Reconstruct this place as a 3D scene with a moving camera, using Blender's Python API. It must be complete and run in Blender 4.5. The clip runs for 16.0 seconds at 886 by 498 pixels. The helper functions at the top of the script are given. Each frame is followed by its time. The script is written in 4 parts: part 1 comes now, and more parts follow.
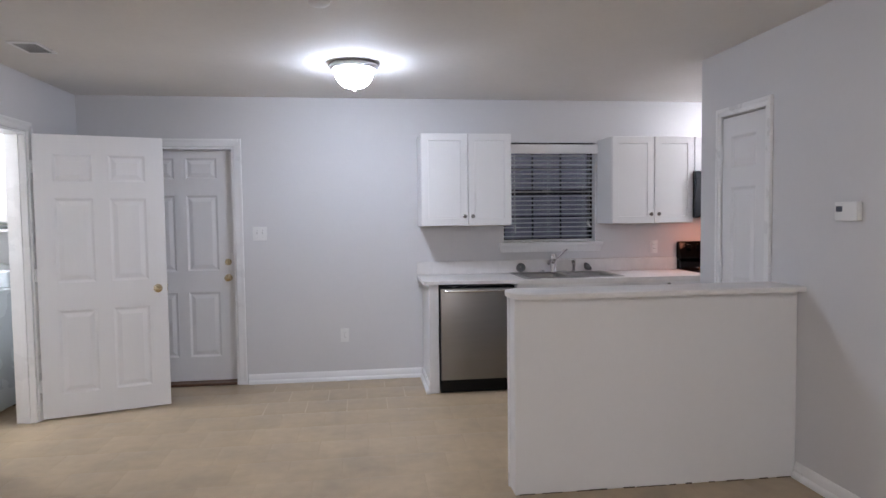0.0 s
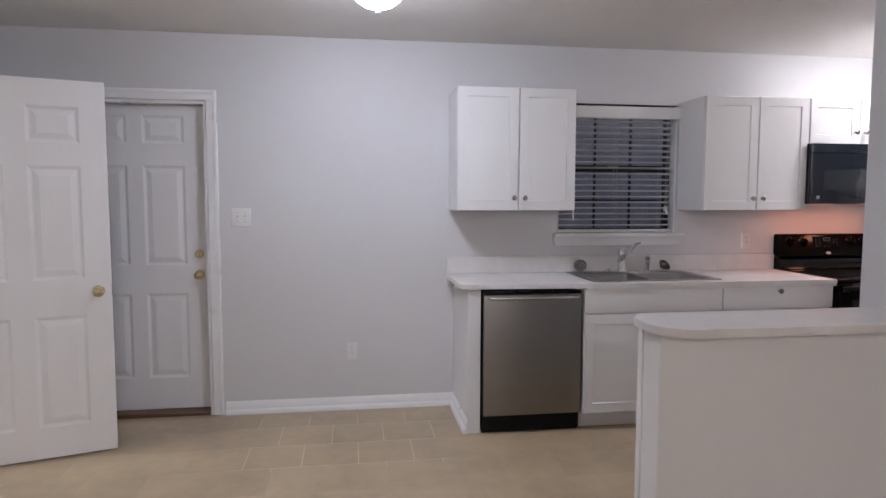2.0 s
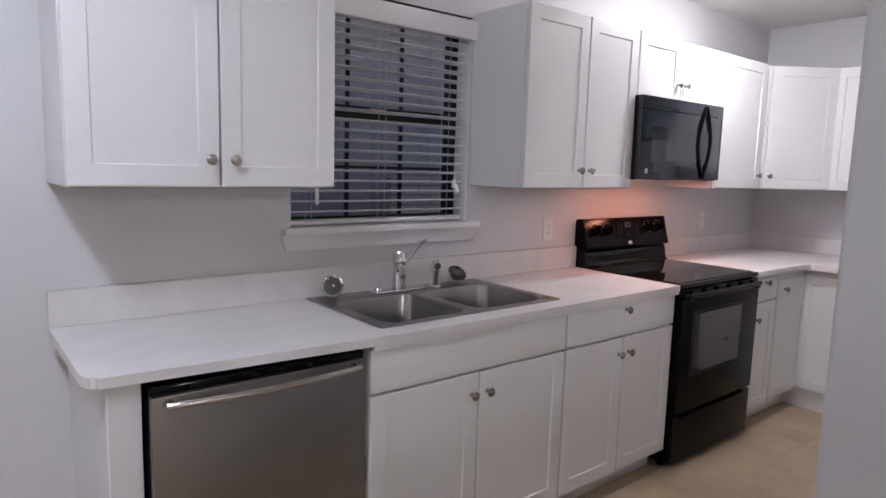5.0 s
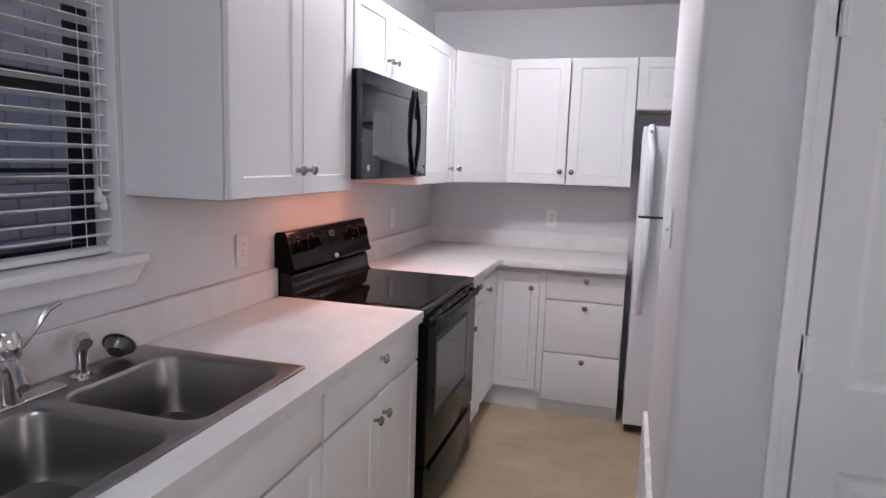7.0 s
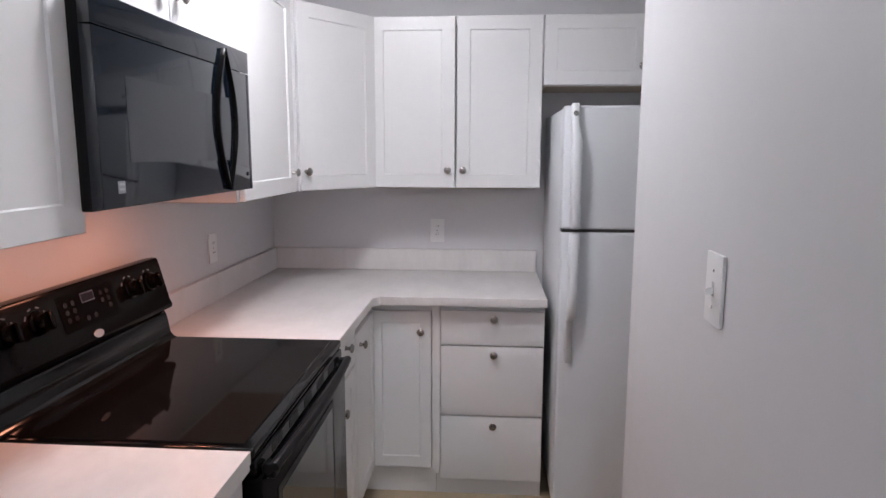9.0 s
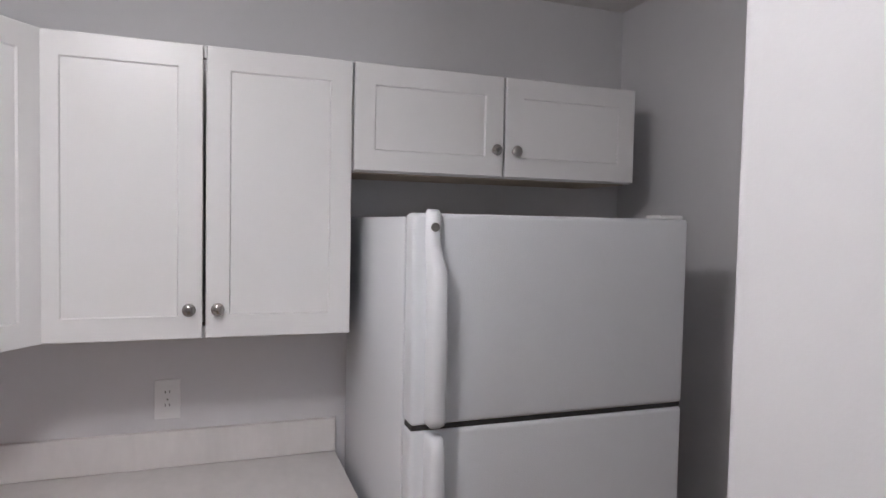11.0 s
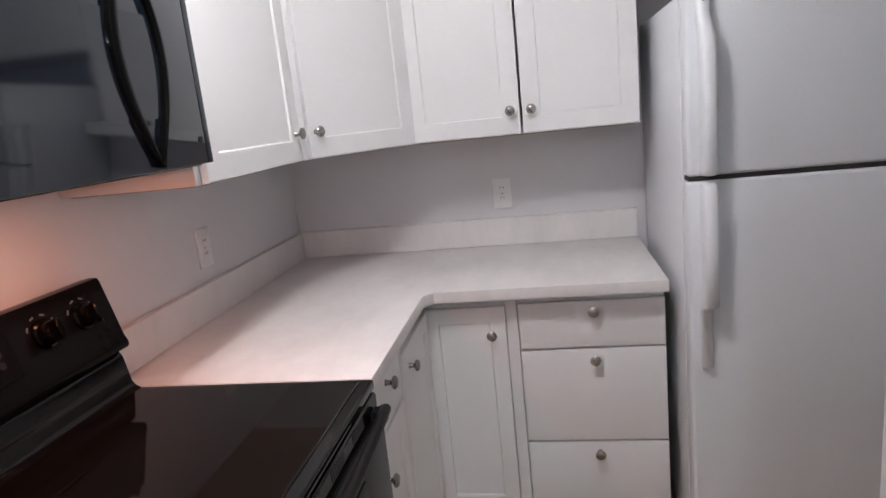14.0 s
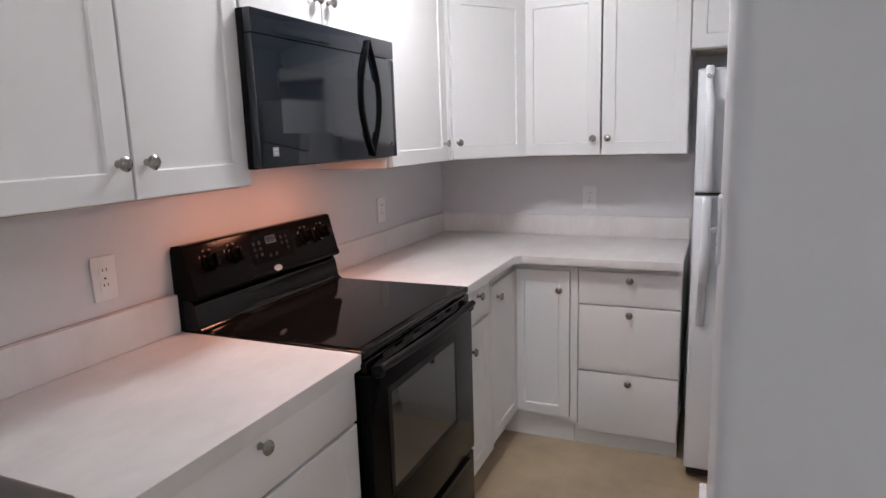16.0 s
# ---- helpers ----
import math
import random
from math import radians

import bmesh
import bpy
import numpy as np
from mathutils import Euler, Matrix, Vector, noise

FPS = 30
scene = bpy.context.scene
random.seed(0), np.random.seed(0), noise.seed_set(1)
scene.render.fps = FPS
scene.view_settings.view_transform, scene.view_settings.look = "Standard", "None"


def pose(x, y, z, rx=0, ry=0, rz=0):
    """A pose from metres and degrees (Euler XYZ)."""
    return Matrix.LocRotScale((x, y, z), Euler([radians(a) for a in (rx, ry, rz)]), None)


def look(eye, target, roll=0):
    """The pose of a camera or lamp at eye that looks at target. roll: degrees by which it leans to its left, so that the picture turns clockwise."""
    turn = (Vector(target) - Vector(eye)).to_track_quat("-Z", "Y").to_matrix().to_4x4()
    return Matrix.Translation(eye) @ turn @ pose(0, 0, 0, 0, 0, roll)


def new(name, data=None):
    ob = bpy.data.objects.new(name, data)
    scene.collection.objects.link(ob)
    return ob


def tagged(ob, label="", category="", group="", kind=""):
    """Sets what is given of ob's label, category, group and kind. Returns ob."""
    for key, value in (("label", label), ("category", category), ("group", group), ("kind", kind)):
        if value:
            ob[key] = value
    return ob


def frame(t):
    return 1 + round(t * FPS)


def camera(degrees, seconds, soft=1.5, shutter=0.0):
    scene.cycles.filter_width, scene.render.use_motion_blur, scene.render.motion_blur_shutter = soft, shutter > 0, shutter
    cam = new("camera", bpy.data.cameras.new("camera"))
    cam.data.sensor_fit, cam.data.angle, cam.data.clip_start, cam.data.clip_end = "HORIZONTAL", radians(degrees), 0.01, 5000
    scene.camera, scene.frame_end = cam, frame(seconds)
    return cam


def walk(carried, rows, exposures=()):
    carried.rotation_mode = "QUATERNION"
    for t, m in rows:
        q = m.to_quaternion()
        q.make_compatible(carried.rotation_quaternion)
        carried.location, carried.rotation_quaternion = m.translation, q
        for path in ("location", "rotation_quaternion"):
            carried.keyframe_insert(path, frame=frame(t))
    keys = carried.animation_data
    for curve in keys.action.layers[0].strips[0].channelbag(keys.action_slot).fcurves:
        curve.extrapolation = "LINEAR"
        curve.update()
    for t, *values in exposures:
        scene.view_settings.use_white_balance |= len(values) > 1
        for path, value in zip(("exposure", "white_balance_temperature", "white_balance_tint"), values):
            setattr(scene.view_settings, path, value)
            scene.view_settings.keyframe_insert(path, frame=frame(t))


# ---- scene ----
cam = camera(70.1, 16.0)
PATH = [
    (0, (-0.075, 0.075, 1.437), (0.177, 2.057, 1.333), -0.7),
    (0.5, (-0.127, 0.366, 1.421), (0.101, 2.35, 1.31), -0.1),
    (1, (-0.191, 0.714, 1.42), (0.076, 2.692, 1.294), -0.1),
    (1.5, (-0.232, 1.062, 1.414), (0.038, 3.04, 1.289), -0.0),
    (2, (-0.242, 1.408, 1.422), (0.044, 3.381, 1.266), 0.1),
    (2.5, (-0.228, 1.758, 1.434), (0.118, 3.72, 1.26), 0.0),
    (3, (-0.211, 2.103, 1.409), (0.128, 4.065, 1.213), 0.6),
    (3.5, (-0.16, 2.454, 1.401), (0.225, 4.406, 1.197), 0.6),
    (4, (-0.074, 2.813, 1.442), (0.602, 4.682, 1.22), 0.5),
    (4.5, (0.055, 3.17, 1.429), (1.055, 4.885, 1.189), 1.3),
    (4.7, (0.096, 3.298, 1.429), (1.2, 4.947, 1.182), 1.4),
    (6.8, (0.57, 4.226, 1.478), (2.43, 4.906, 1.203), 2.4),
    (7, (0.631, 4.305, 1.476), (2.53, 4.867, 1.2), 1.8),
    (7.5, (0.756, 4.448, 1.479), (2.705, 4.795, 1.193), 0.8),
    (8, (1.023, 4.512, 1.49), (2.987, 4.782, 1.225), 0.2),
    (8.2, (1.144, 4.526, 1.493), (3.112, 4.755, 1.218), 0.2),
    (10.3, (2.519, 4.664, 1.584), (4.494, 4.481, 1.328), 1.0),
    (10.5, (2.625, 4.688, 1.607), (4.585, 4.356, 1.391), 1.5),
    (11, (2.822, 4.668, 1.669), (4.705, 3.998, 1.584), 1.2),
    (11.5, (2.904, 4.628, 1.656), (4.719, 3.791, 1.589), 1.1),
    (12, (2.922, 4.61, 1.553), (4.727, 3.768, 1.375), 0.3),
    (12.5, (2.847, 4.642, 1.472), (4.694, 3.927, 1.192), 0.2),
    (13, (2.693, 4.668, 1.446), (4.605, 4.226, 1.059), -1.3),
    (13.5, (2.554, 4.67, 1.472), (4.514, 4.626, 1.08), -3.9),
    (14, (2.403, 4.628, 1.449), (4.328, 4.971, 1.03), -6.0),
    (14.5, (2.232, 4.584, 1.476), (4.133, 5.082, 1.103), -5.9),
    (15, (1.943, 4.515, 1.467), (3.818, 5.107, 1.1), -3.3),
    (15.5, (1.686, 4.356, 1.48), (3.531, 5.041, 1.126), -1.9),
    (16, (1.484, 4.191, 1.472), (3.288, 4.979, 1.116), -1.8),
]
EXPOSURES = [(0, 0.06, 6300, 11), (1, 0.02, 6550, 11), (2, -0.06, 6550, 14), (3, -0.08, 6580, 14), (4, -0.18, 6600, 14), (4.5, 0.04, 6620, 14), (5, 0.03, 6450, 14), (7, 0.15, 6350, 13), (8, 0.12, 6300, 11),
             (10.5, -0.32, 6600, 9), (11, -0.32, 6650, 10), (11.5, -0.47, 6720, 10), (12.5, -0.48, 6700, 8), (13.2, -0.15, 6600, 8), (13.5, -0.19, 6620, 10), (14, 0.0, 6600, 9), (14.5, 0.16, 6550, 9), (15, -0.02, 6550, 8), (16, -0.02, 6560, 8)]
walk(cam, [(t, look(eye, target, roll)) for t, eye, target, roll in PATH], EXPOSURES)

# ---- light ----
CEIL, NORTH, EAST, WEST = 2.468, 5.665, 4.87, -2.400
world = bpy.data.worlds.new("dusk")
scene.world = world
world.use_nodes = True
wn = world.node_tree.nodes
sky = wn.new("ShaderNodeTexSky")
sky.sky_type, sky.sun_disc, sky.sun_elevation, sky.sun_rotation = "NISHITA", False, radians(14), radians(180)
world.node_tree.links.new(sky.outputs[0], wn["Background"].inputs[0])
wn["Background"].inputs[1].default_value = 0.105

DOME_GLOW, KITCHEN_GLOW, LAUNDRY_GLOW, HOOD_WATTS, REAR_FILL_GLOW = 72.0, 50.0, 100.0, 2.2, 160.0
for x, share in ((2.99, 0.44), (3.36, 0.56)):
    hood = bpy.data.lights.new("hood_bulb", "AREA")
    hood.shape, hood.size, hood.size_y, hood.energy, hood.color = "RECTANGLE", 0.13, 0.07, HOOD_WATTS * share, (1.0, 0.38, 0.24)
    new("hood_bulb", hood).matrix_basis = pose(x, 5.39, 1.3940)


# ---- materials ----
def surf(name, base, rough=0.5, metal=0.0, var=0.06, scale=3.0, grain=60.0, bump=0.0, bump_scale=150.0, coat=0.0,
         rough_var=0.08, island=0.0, stretch=(1, 1, 1), spec=0.5, across=False):
    """A painted, moulded or metal surface: two scales of tone, uneven gloss and fine relief; across lets them run on from piece to piece."""
    m = bpy.data.materials.new(name)
    m.use_nodes = True
    n, link = m.node_tree.nodes, m.node_tree.links.new
    bsdf = n["Principled BSDF"]
    co = n.new("ShaderNodeTexCoord")
    mp = n.new("ShaderNodeMapping")
    mp.inputs["Scale"].default_value = stretch
    link(n.new("ShaderNodeNewGeometry").outputs["Position"] if across else co.outputs["Object"], mp.inputs[0])
    big, fine = n.new("ShaderNodeTexNoise"), n.new("ShaderNodeTexNoise")
    big.inputs["Scale"].default_value, fine.inputs["Scale"].default_value = scale, grain
    big.inputs["Detail"].default_value = fine.inputs["Detail"].default_value = 4
    link(mp.outputs[0], big.inputs[0]), link(mp.outputs[0], fine.inputs[0])
    add = n.new("ShaderNodeMath")
    add.operation = "MULTIPLY_ADD"
    link(fine.outputs[0], add.inputs[0])
    add.inputs[1].default_value = 0.4
    link(big.outputs[0], add.inputs[2])
    fac = add.outputs[0]
    if island:
        info = n.new("ShaderNodeObjectInfo")
        more = n.new("ShaderNodeMath")
        more.operation = "MULTIPLY_ADD"
        link(info.outputs["Random"], more.inputs[0])
        more.inputs[1].default_value = island
        link(fac, more.inputs[2])
        fac = more.outputs[0]
    rng = n.new("ShaderNodeMapRange")
    link(fac, rng.inputs[0])
    rng.inputs[1].default_value, rng.inputs[2].default_value = 0.35, 1.05 + island
    rng.inputs[3].default_value, rng.inputs[4].default_value = 1 - var, 1 + var
    mul = n.new("ShaderNodeVectorMath")
    mul.operation = "SCALE"
    mul.inputs[0].default_value = base
    link(rng.outputs[0], mul.inputs["Scale"])
    link(mul.outputs[0], bsdf.inputs["Base Color"])
    rr = n.new("ShaderNodeMapRange")
    link(big.outputs[0], rr.inputs[0])
    rr.inputs[1].default_value, rr.inputs[2].default_value = 0.3, 0.7
    rr.inputs[3].default_value, rr.inputs[4].default_value = max(0.02, rough - rough_var), min(1, rough + rough_var)
    link(rr.outputs[0], bsdf.inputs["Roughness"])
    bsdf.inputs["Metallic"].default_value = metal
    bsdf.inputs["Coat Weight"].default_value = coat
    bsdf.inputs["Coat Roughness"].default_value = 0.08
    bsdf.inputs["Specular IOR Level"].default_value = spec
    if bump:
        bt = n.new("ShaderNodeTexNoise")
        bt.inputs["Scale"].default_value = bump_scale
        bt.inputs["Detail"].default_value = 3
        link(mp.outputs[0], bt.inputs[0])
        b = n.new("ShaderNodeBump")
        b.inputs["Strength"].default_value = bump
        b.inputs["Distance"].default_value = 0.002
        link(bt.outputs[0], b.inputs["Height"])
        link(b.outputs[0], bsdf.inputs["Normal"])
    return m


def glow(name, colour, strength, base=1.75, rim=0.30):
    m = bpy.data.materials.new(name)
    m.use_nodes = True
    b = m.node_tree.nodes["Principled BSDF"]
    b.inputs["Base Color"].default_value = (0.8, 0.8, 0.8, 1)
    b.inputs["Emission Color"].default_value = (*colour, 1)
    b.inputs["Roughness"].default_value = 0.3
    # the bulbs sit low in a bowl: its base shines more than its upper rim
    n, link = m.node_tree.nodes, m.node_tree.links.new
    co, split, rng = n.new("ShaderNodeTexCoord"), n.new("ShaderNodeSeparateXYZ"), n.new("ShaderNodeMapRange")
    link(co.outputs["Generated"], split.inputs[0])
    link(split.outputs[2], rng.inputs[0])
    rng.inputs[3].default_value, rng.inputs[4].default_value = strength * base, strength * rim
    link(rng.outputs[0], b.inputs["Emission Strength"])
    return m


def clear(name, tint=(0.9, 0.95, 1.0)):
    m = bpy.data.materials.new(name)
    m.use_nodes = True
    b = m.node_tree.nodes["Principled BSDF"]
    b.inputs["Base Color"].default_value = (*tint, 1)
    b.inputs["Transmission Weight"].default_value = 1.0
    b.inputs["Roughness"].default_value = 0.02
    b.inputs["IOR"].default_value = 1.45
    return m


M_WALL = surf("grey_wall_paint", (0.65, 0.646, 0.660), 0.55, var=0.03, scale=0.9, grain=30, bump=0.10, bump_scale=190)
M_WHITEWALL = surf("white_wall_paint", (0.74, 0.74, 0.75), 0.5, var=0.03, scale=1.2, grain=30, bump=0.2, bump_scale=170)
M_CEIL = surf("textured_ceiling_paint", (0.77, 0.75, 0.725), 0.8, var=0.05, scale=1.5, grain=25, bump=0.8, bump_scale=45)
M_TRIM = surf("white_trim_enamel", (0.84, 0.84, 0.85), 0.32, var=0.03, scale=4, grain=40, bump=0.06, bump_scale=90)
M_DOOR = surf("white_door_enamel", (0.78, 0.78, 0.795), 0.36, var=0.03, scale=3, grain=50, bump=0.12, bump_scale=120, stretch=(1, 1, 0.12))
M_CAB = surf("white_cabinet_lacquer", (0.78, 0.775, 0.775), 0.33, var=0.02, scale=3, grain=40, bump=0.05, bump_scale=70, rough_var=0.02)
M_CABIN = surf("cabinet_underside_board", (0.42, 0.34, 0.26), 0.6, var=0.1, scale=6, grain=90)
M_TOP = surf("marbled_white_laminate", (0.73, 0.71, 0.70), 0.36, var=0.10, scale=3.5, grain=16, rough_var=0.02, stretch=(1.6, 2.6, 1.0))
M_TILE = surf("tan_vinyl_tile", (0.42, 0.327, 0.216), 0.34, var=0.30, scale=2.3, grain=13, bump=0.12, bump_scale=30, island=0.05, rough_var=0.06, across=True)
M_GROUT = surf("soiled_joint", (0.415, 0.326, 0.217), 0.45, var=0.24, scale=2.3, grain=17, across=True)
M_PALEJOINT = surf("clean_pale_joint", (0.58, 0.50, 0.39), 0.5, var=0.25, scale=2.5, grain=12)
M_STEEL = surf("brushed_stainless", (0.250, 0.238, 0.230), 0.34, 1.0, var=0.05, scale=2, grain=60, bump=0.05, bump_scale=120, stretch=(1, 1, 14), rough_var=0.05)
M_SINK = surf("satin_stainless", (0.32, 0.31, 0.305), 0.30, 1.0, var=0.06, scale=9, grain=120, rough_var=0.015)
M_CHROME = surf("chrome", (0.72, 0.72, 0.73), 0.10, 1.0, var=0.03, rough_var=0.04)
M_BAR = surf("polished_steel_bar", (0.52, 0.50, 0.48), 0.20, 1.0, var=0.05, rough_var=0.05)
M_STRAINER = surf("dull_strainer_steel", (0.17, 0.165, 0.16), 0.30, 1.0, var=0.10, rough_var=0.08)
M_NICKEL = surf("satin_nickel", (0.36, 0.345, 0.33), 0.24, 1.0, var=0.05, rough_var=0.05)
M_BRASS = surf("polished_brass", (0.60, 0.51, 0.34), 0.18, 1.0, var=0.06, rough_var=0.06)
M_BLACK = surf("black_enamel", (0.0035, 0.0035, 0.004), 0.10, var=0.15, scale=5, grain=80, rough_var=0.02, spec=0.26)
M_PANEL = surf("satin_black_panel", (0.0035, 0.0035, 0.004), 0.16, var=0.15, scale=5, grain=80, rough_var=0.02, spec=0.07)
M_KNOB = surf("black_knob_plastic", (0.003, 0.003, 0.003), 0.14, var=0.1, rough_var=0.015, spec=0.12)
M_MARK = surf("pale_dial_print", (0.17, 0.17, 0.17), 0.5)
M_KEY = surf("dim_key_print", (0.022, 0.022, 0.025), 0.2, rough_var=0.015, spec=0.2)
M_BLACKFRONT = surf("black_oven_enamel", (0.005, 0.005, 0.0055), 0.16, var=0.15, scale=5, grain=80, rough_var=0.03, spec=0.07)
M_BLACKMATT = surf("black_plastic", (0.005, 0.005, 0.0055), 0.42, var=0.12, scale=6, grain=90, spec=0.18)
M_BGLASS = surf("black_glass", (0.006, 0.010, 0.017), 0.06, var=0.1, scale=2, grain=30, rough_var=0.015, spec=0.82)
M_COOKGLASS = surf("ceramic_cooktop_glass", (0.006, 0.0055, 0.0055), 0.05, var=0.25, scale=6, grain=140, rough_var=0.015, spec=0.26)
M_OVENGLASS = surf("smoked_oven_window", (0.03, 0.032, 0.034), 0.05, var=0.1, scale=2, rough_var=0.02, spec=0.9)
M_FRIDGE = surf("white_pebbled_steel", (0.75, 0.77, 0.80), 0.38, var=0.025, scale=3, grain=80, bump=0.35, bump_scale=330)
M_HANDLE = surf("moulded_white_handle", (0.76, 0.775, 0.80), 0.32, var=0.02, rough_var=0.02)
M_PLASTIC = surf("white_plastic", (0.78, 0.78, 0.78), 0.35, var=0.02)
M_SLOT = surf("dark_slot", (0.03, 0.03, 0.03), 0.6)
M_PRINT = surf("grey_print", (0.45, 0.45, 0.45), 0.5)
M_DIMPRINT = surf("dim_grey_print", (0.035, 0.035, 0.036), 0.5)
M_MWWIN = surf("dark_microwave_window", (0.009, 0.0125, 0.019), 0.06, var=0.1, scale=2, rough_var=0.015, spec=0.84)
M_LCD = surf("blue_grey_display", (0.018, 0.020, 0.034), 0.2)
M_STICKDIM = surf("dim_blue_print", (0.07, 0.075, 0.10), 0.4)
M_BADGE = surf("silver_badge", (0.7, 0.7, 0.72), 0.25, 0.6)
M_STICK = surf("grey_sticker", (0.30, 0.31, 0.33), 0.5)
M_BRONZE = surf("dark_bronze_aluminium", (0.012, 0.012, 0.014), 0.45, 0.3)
M_BLIND = surf("white_blind_slat", (0.86, 0.865, 0.89), 0.4, var=0.03)
M_CORD = surf("blind_cord", (0.7, 0.7, 0.7), 0.8)
M_WOOD = surf("stained_oak_threshold", (0.11, 0.055, 0.030), 0.45, var=0.3, scale=10, grain=70, bump=0.2, bump_scale=60, stretch=(0.15, 1, 1))
M_FENCE = surf("weathered_fence_wood", (0.34, 0.30, 0.36), 0.85, var=0.3, scale=4, grain=40, bump=0.4, bump_scale=40, stretch=(1, 1, 0.1), island=0.4)
M_EARTH = surf("dim_ground", (0.10, 0.10, 0.08), 0.95, var=0.3, scale=1.0, grain=9, bump=0.5, bump_scale=20)
M_BRICK = surf("pinkish_brick", (0.60, 0.45, 0.49), 0.85, var=0.2, scale=5, grain=50, island=0.4)
M_MORTAR = surf("grey_mortar", (0.26, 0.24, 0.26), 0.9, var=0.15, scale=6, grain=60)
M_DIRT = surf("dark_grime", (0.07, 0.055, 0.04), 0.8, var=0.3, scale=9, grain=60)
M_CAULK = surf("browned_caulk", (0.44, 0.36, 0.31), 0.7, var=0.25, scale=7, grain=50)
M_WASHER = surf("washer_enamel", (0.66, 0.72, 0.76), 0.28, var=0.03)
M_RUST = surf("rim_brushed_metal", (0.60, 0.59, 0.60), 0.45, 0.7, var=0.12)
M_DARKMETAL = surf("dark_rod", (0.08, 0.08, 0.085), 0.4, 0.4)
M_GLASS = clear("window_glass")
G_DOME = glow("lit_frosted_bowl", (0.87, 0.95, 1.13), DOME_GLOW)
G_KITCHEN = glow("lit_kitchen_bowl", (0.99, 0.97, 1.02), KITCHEN_GLOW)
G_LAUNDRY = glow("lit_laundry_bowl", (0.97, 0.98, 1.0), LAUNDRY_GLOW)
# bowl of the added fill light behind the camera
G_REAR_FILL = glow("rear_fill_bowl", (1.0, 0.965, 0.96), REAR_FILL_GLOW)
G_HOOD = glow("warm_hood_lens", (1.0, 0.35, 0.15), 3.0)


# ---- mesh helpers ----
def finish(bm, smooth=40):
    bmesh.ops.recalc_face_normals(bm, faces=bm.faces[:])
    for f in bm.faces:
        f.smooth = True
    for e in bm.edges:
        e.smooth = len(e.link_faces) == 2 and e.calc_face_angle(0) < radians(smooth)


def part(name, bm, material, parent=None, label="", smooth=40):
    """One mesh object, under a thing or a part when one is given."""
    finish(bm, smooth)
    me = bpy.data.meshes.new(name)
    bm.to_mesh(me)
    bm.free()
    me.materials.append(material)
    ob = new(name, me)
    if parent is not None:
        ob.parent = parent
    return tagged(ob, label)


def thing(name, m, label, category, group="", kind=""):
    ob = new(name)
    ob.empty_display_size = 0.05
    ob.matrix_basis = m
    return tagged(ob, label, category, group, kind)


def box(bm, x0, x1, y0, y1, z0, z1, bev=0.0, seg=1):
    b = bmesh.new()
    bmesh.ops.create_cube(b, size=1.0)
    for v in b.verts:
        v.co = Vector(((x0 + x1) / 2 + v.co.x * (x1 - x0), (y0 + y1) / 2 + v.co.y * (y1 - y0), (z0 + z1) / 2 + v.co.z * (z1 - z0)))
    if bev:
        bmesh.ops.bevel(b, geom=b.edges[:], offset=bev, segments=seg, profile=0.6, affect="EDGES")
    merge(bm, b)
    return bm


def merge(bm, b, m=None):
    if m is not None:
        b.transform(m)
    tmp = bpy.data.meshes.new("tmp")
    b.to_mesh(tmp)
    b.free()
    bm.from_mesh(tmp)
    bpy.data.meshes.remove(tmp)


def boxes(*sizes, bev=0.0):
    bm = bmesh.new()
    for s in sizes:
        box(bm, *s, bev=bev)
    return bm


def lathe(bm, prof, m=Matrix(), seg=20):
    """Turn a profile of (radius, height) about z; the ends close."""
    rings = []
    for r, h in prof:
        if r < 1e-5:
            rings.append([bm.verts.new(m @ Vector((0, 0, h)))])
        else:
            rings.append([bm.verts.new(m @ Vector((r * math.cos(2 * math.pi * k / seg), r * math.sin(2 * math.pi * k / seg), h))) for k in range(seg)])
    for a, b in zip(rings, rings[1:]):
        for k in range(seg):
            q = [a[k % len(a)], a[(k + 1) % len(a)], b[(k + 1) % len(b)], b[k % len(b)]]
            q = [v for n, v in enumerate(q) if v not in q[:n]]
            if len(q) > 2:
                bm.faces.new(q)
    for ring in (rings[0], rings[-1]):
        if len(ring) > 2:
            bm.faces.new(ring)
    return bm


def tube(bm, pts, r, seg=10, flat=1.0):
    """A rod along a line of points; r is one radius or one for each point."""
    pts = [Vector(p) for p in pts]
    rs = r if isinstance(r, (list, tuple)) else [r] * len(pts)
    rings, side = [], None
    for n, p in enumerate(pts):
        d = (pts[min(n + 1, len(pts) - 1)] - pts[max(n - 1, 0)]).normalized()
        if side is None:
            side = d.orthogonal().normalized()
        side = (side - d * side.dot(d)).normalized()
        up = d.cross(side)
        rings.append([bm.verts.new(p + rs[n] * (side * math.cos(2 * math.pi * k / seg) + flat * up * math.sin(2 * math.pi * k / seg))) for k in range(seg)])
    for a, b in zip(rings, rings[1:]):
        for k in range(seg):
            bm.faces.new((a[k], a[(k + 1) % seg], b[(k + 1) % seg], b[k]))
    bm.faces.new(rings[0]), bm.faces.new(rings[-1])
    return bm


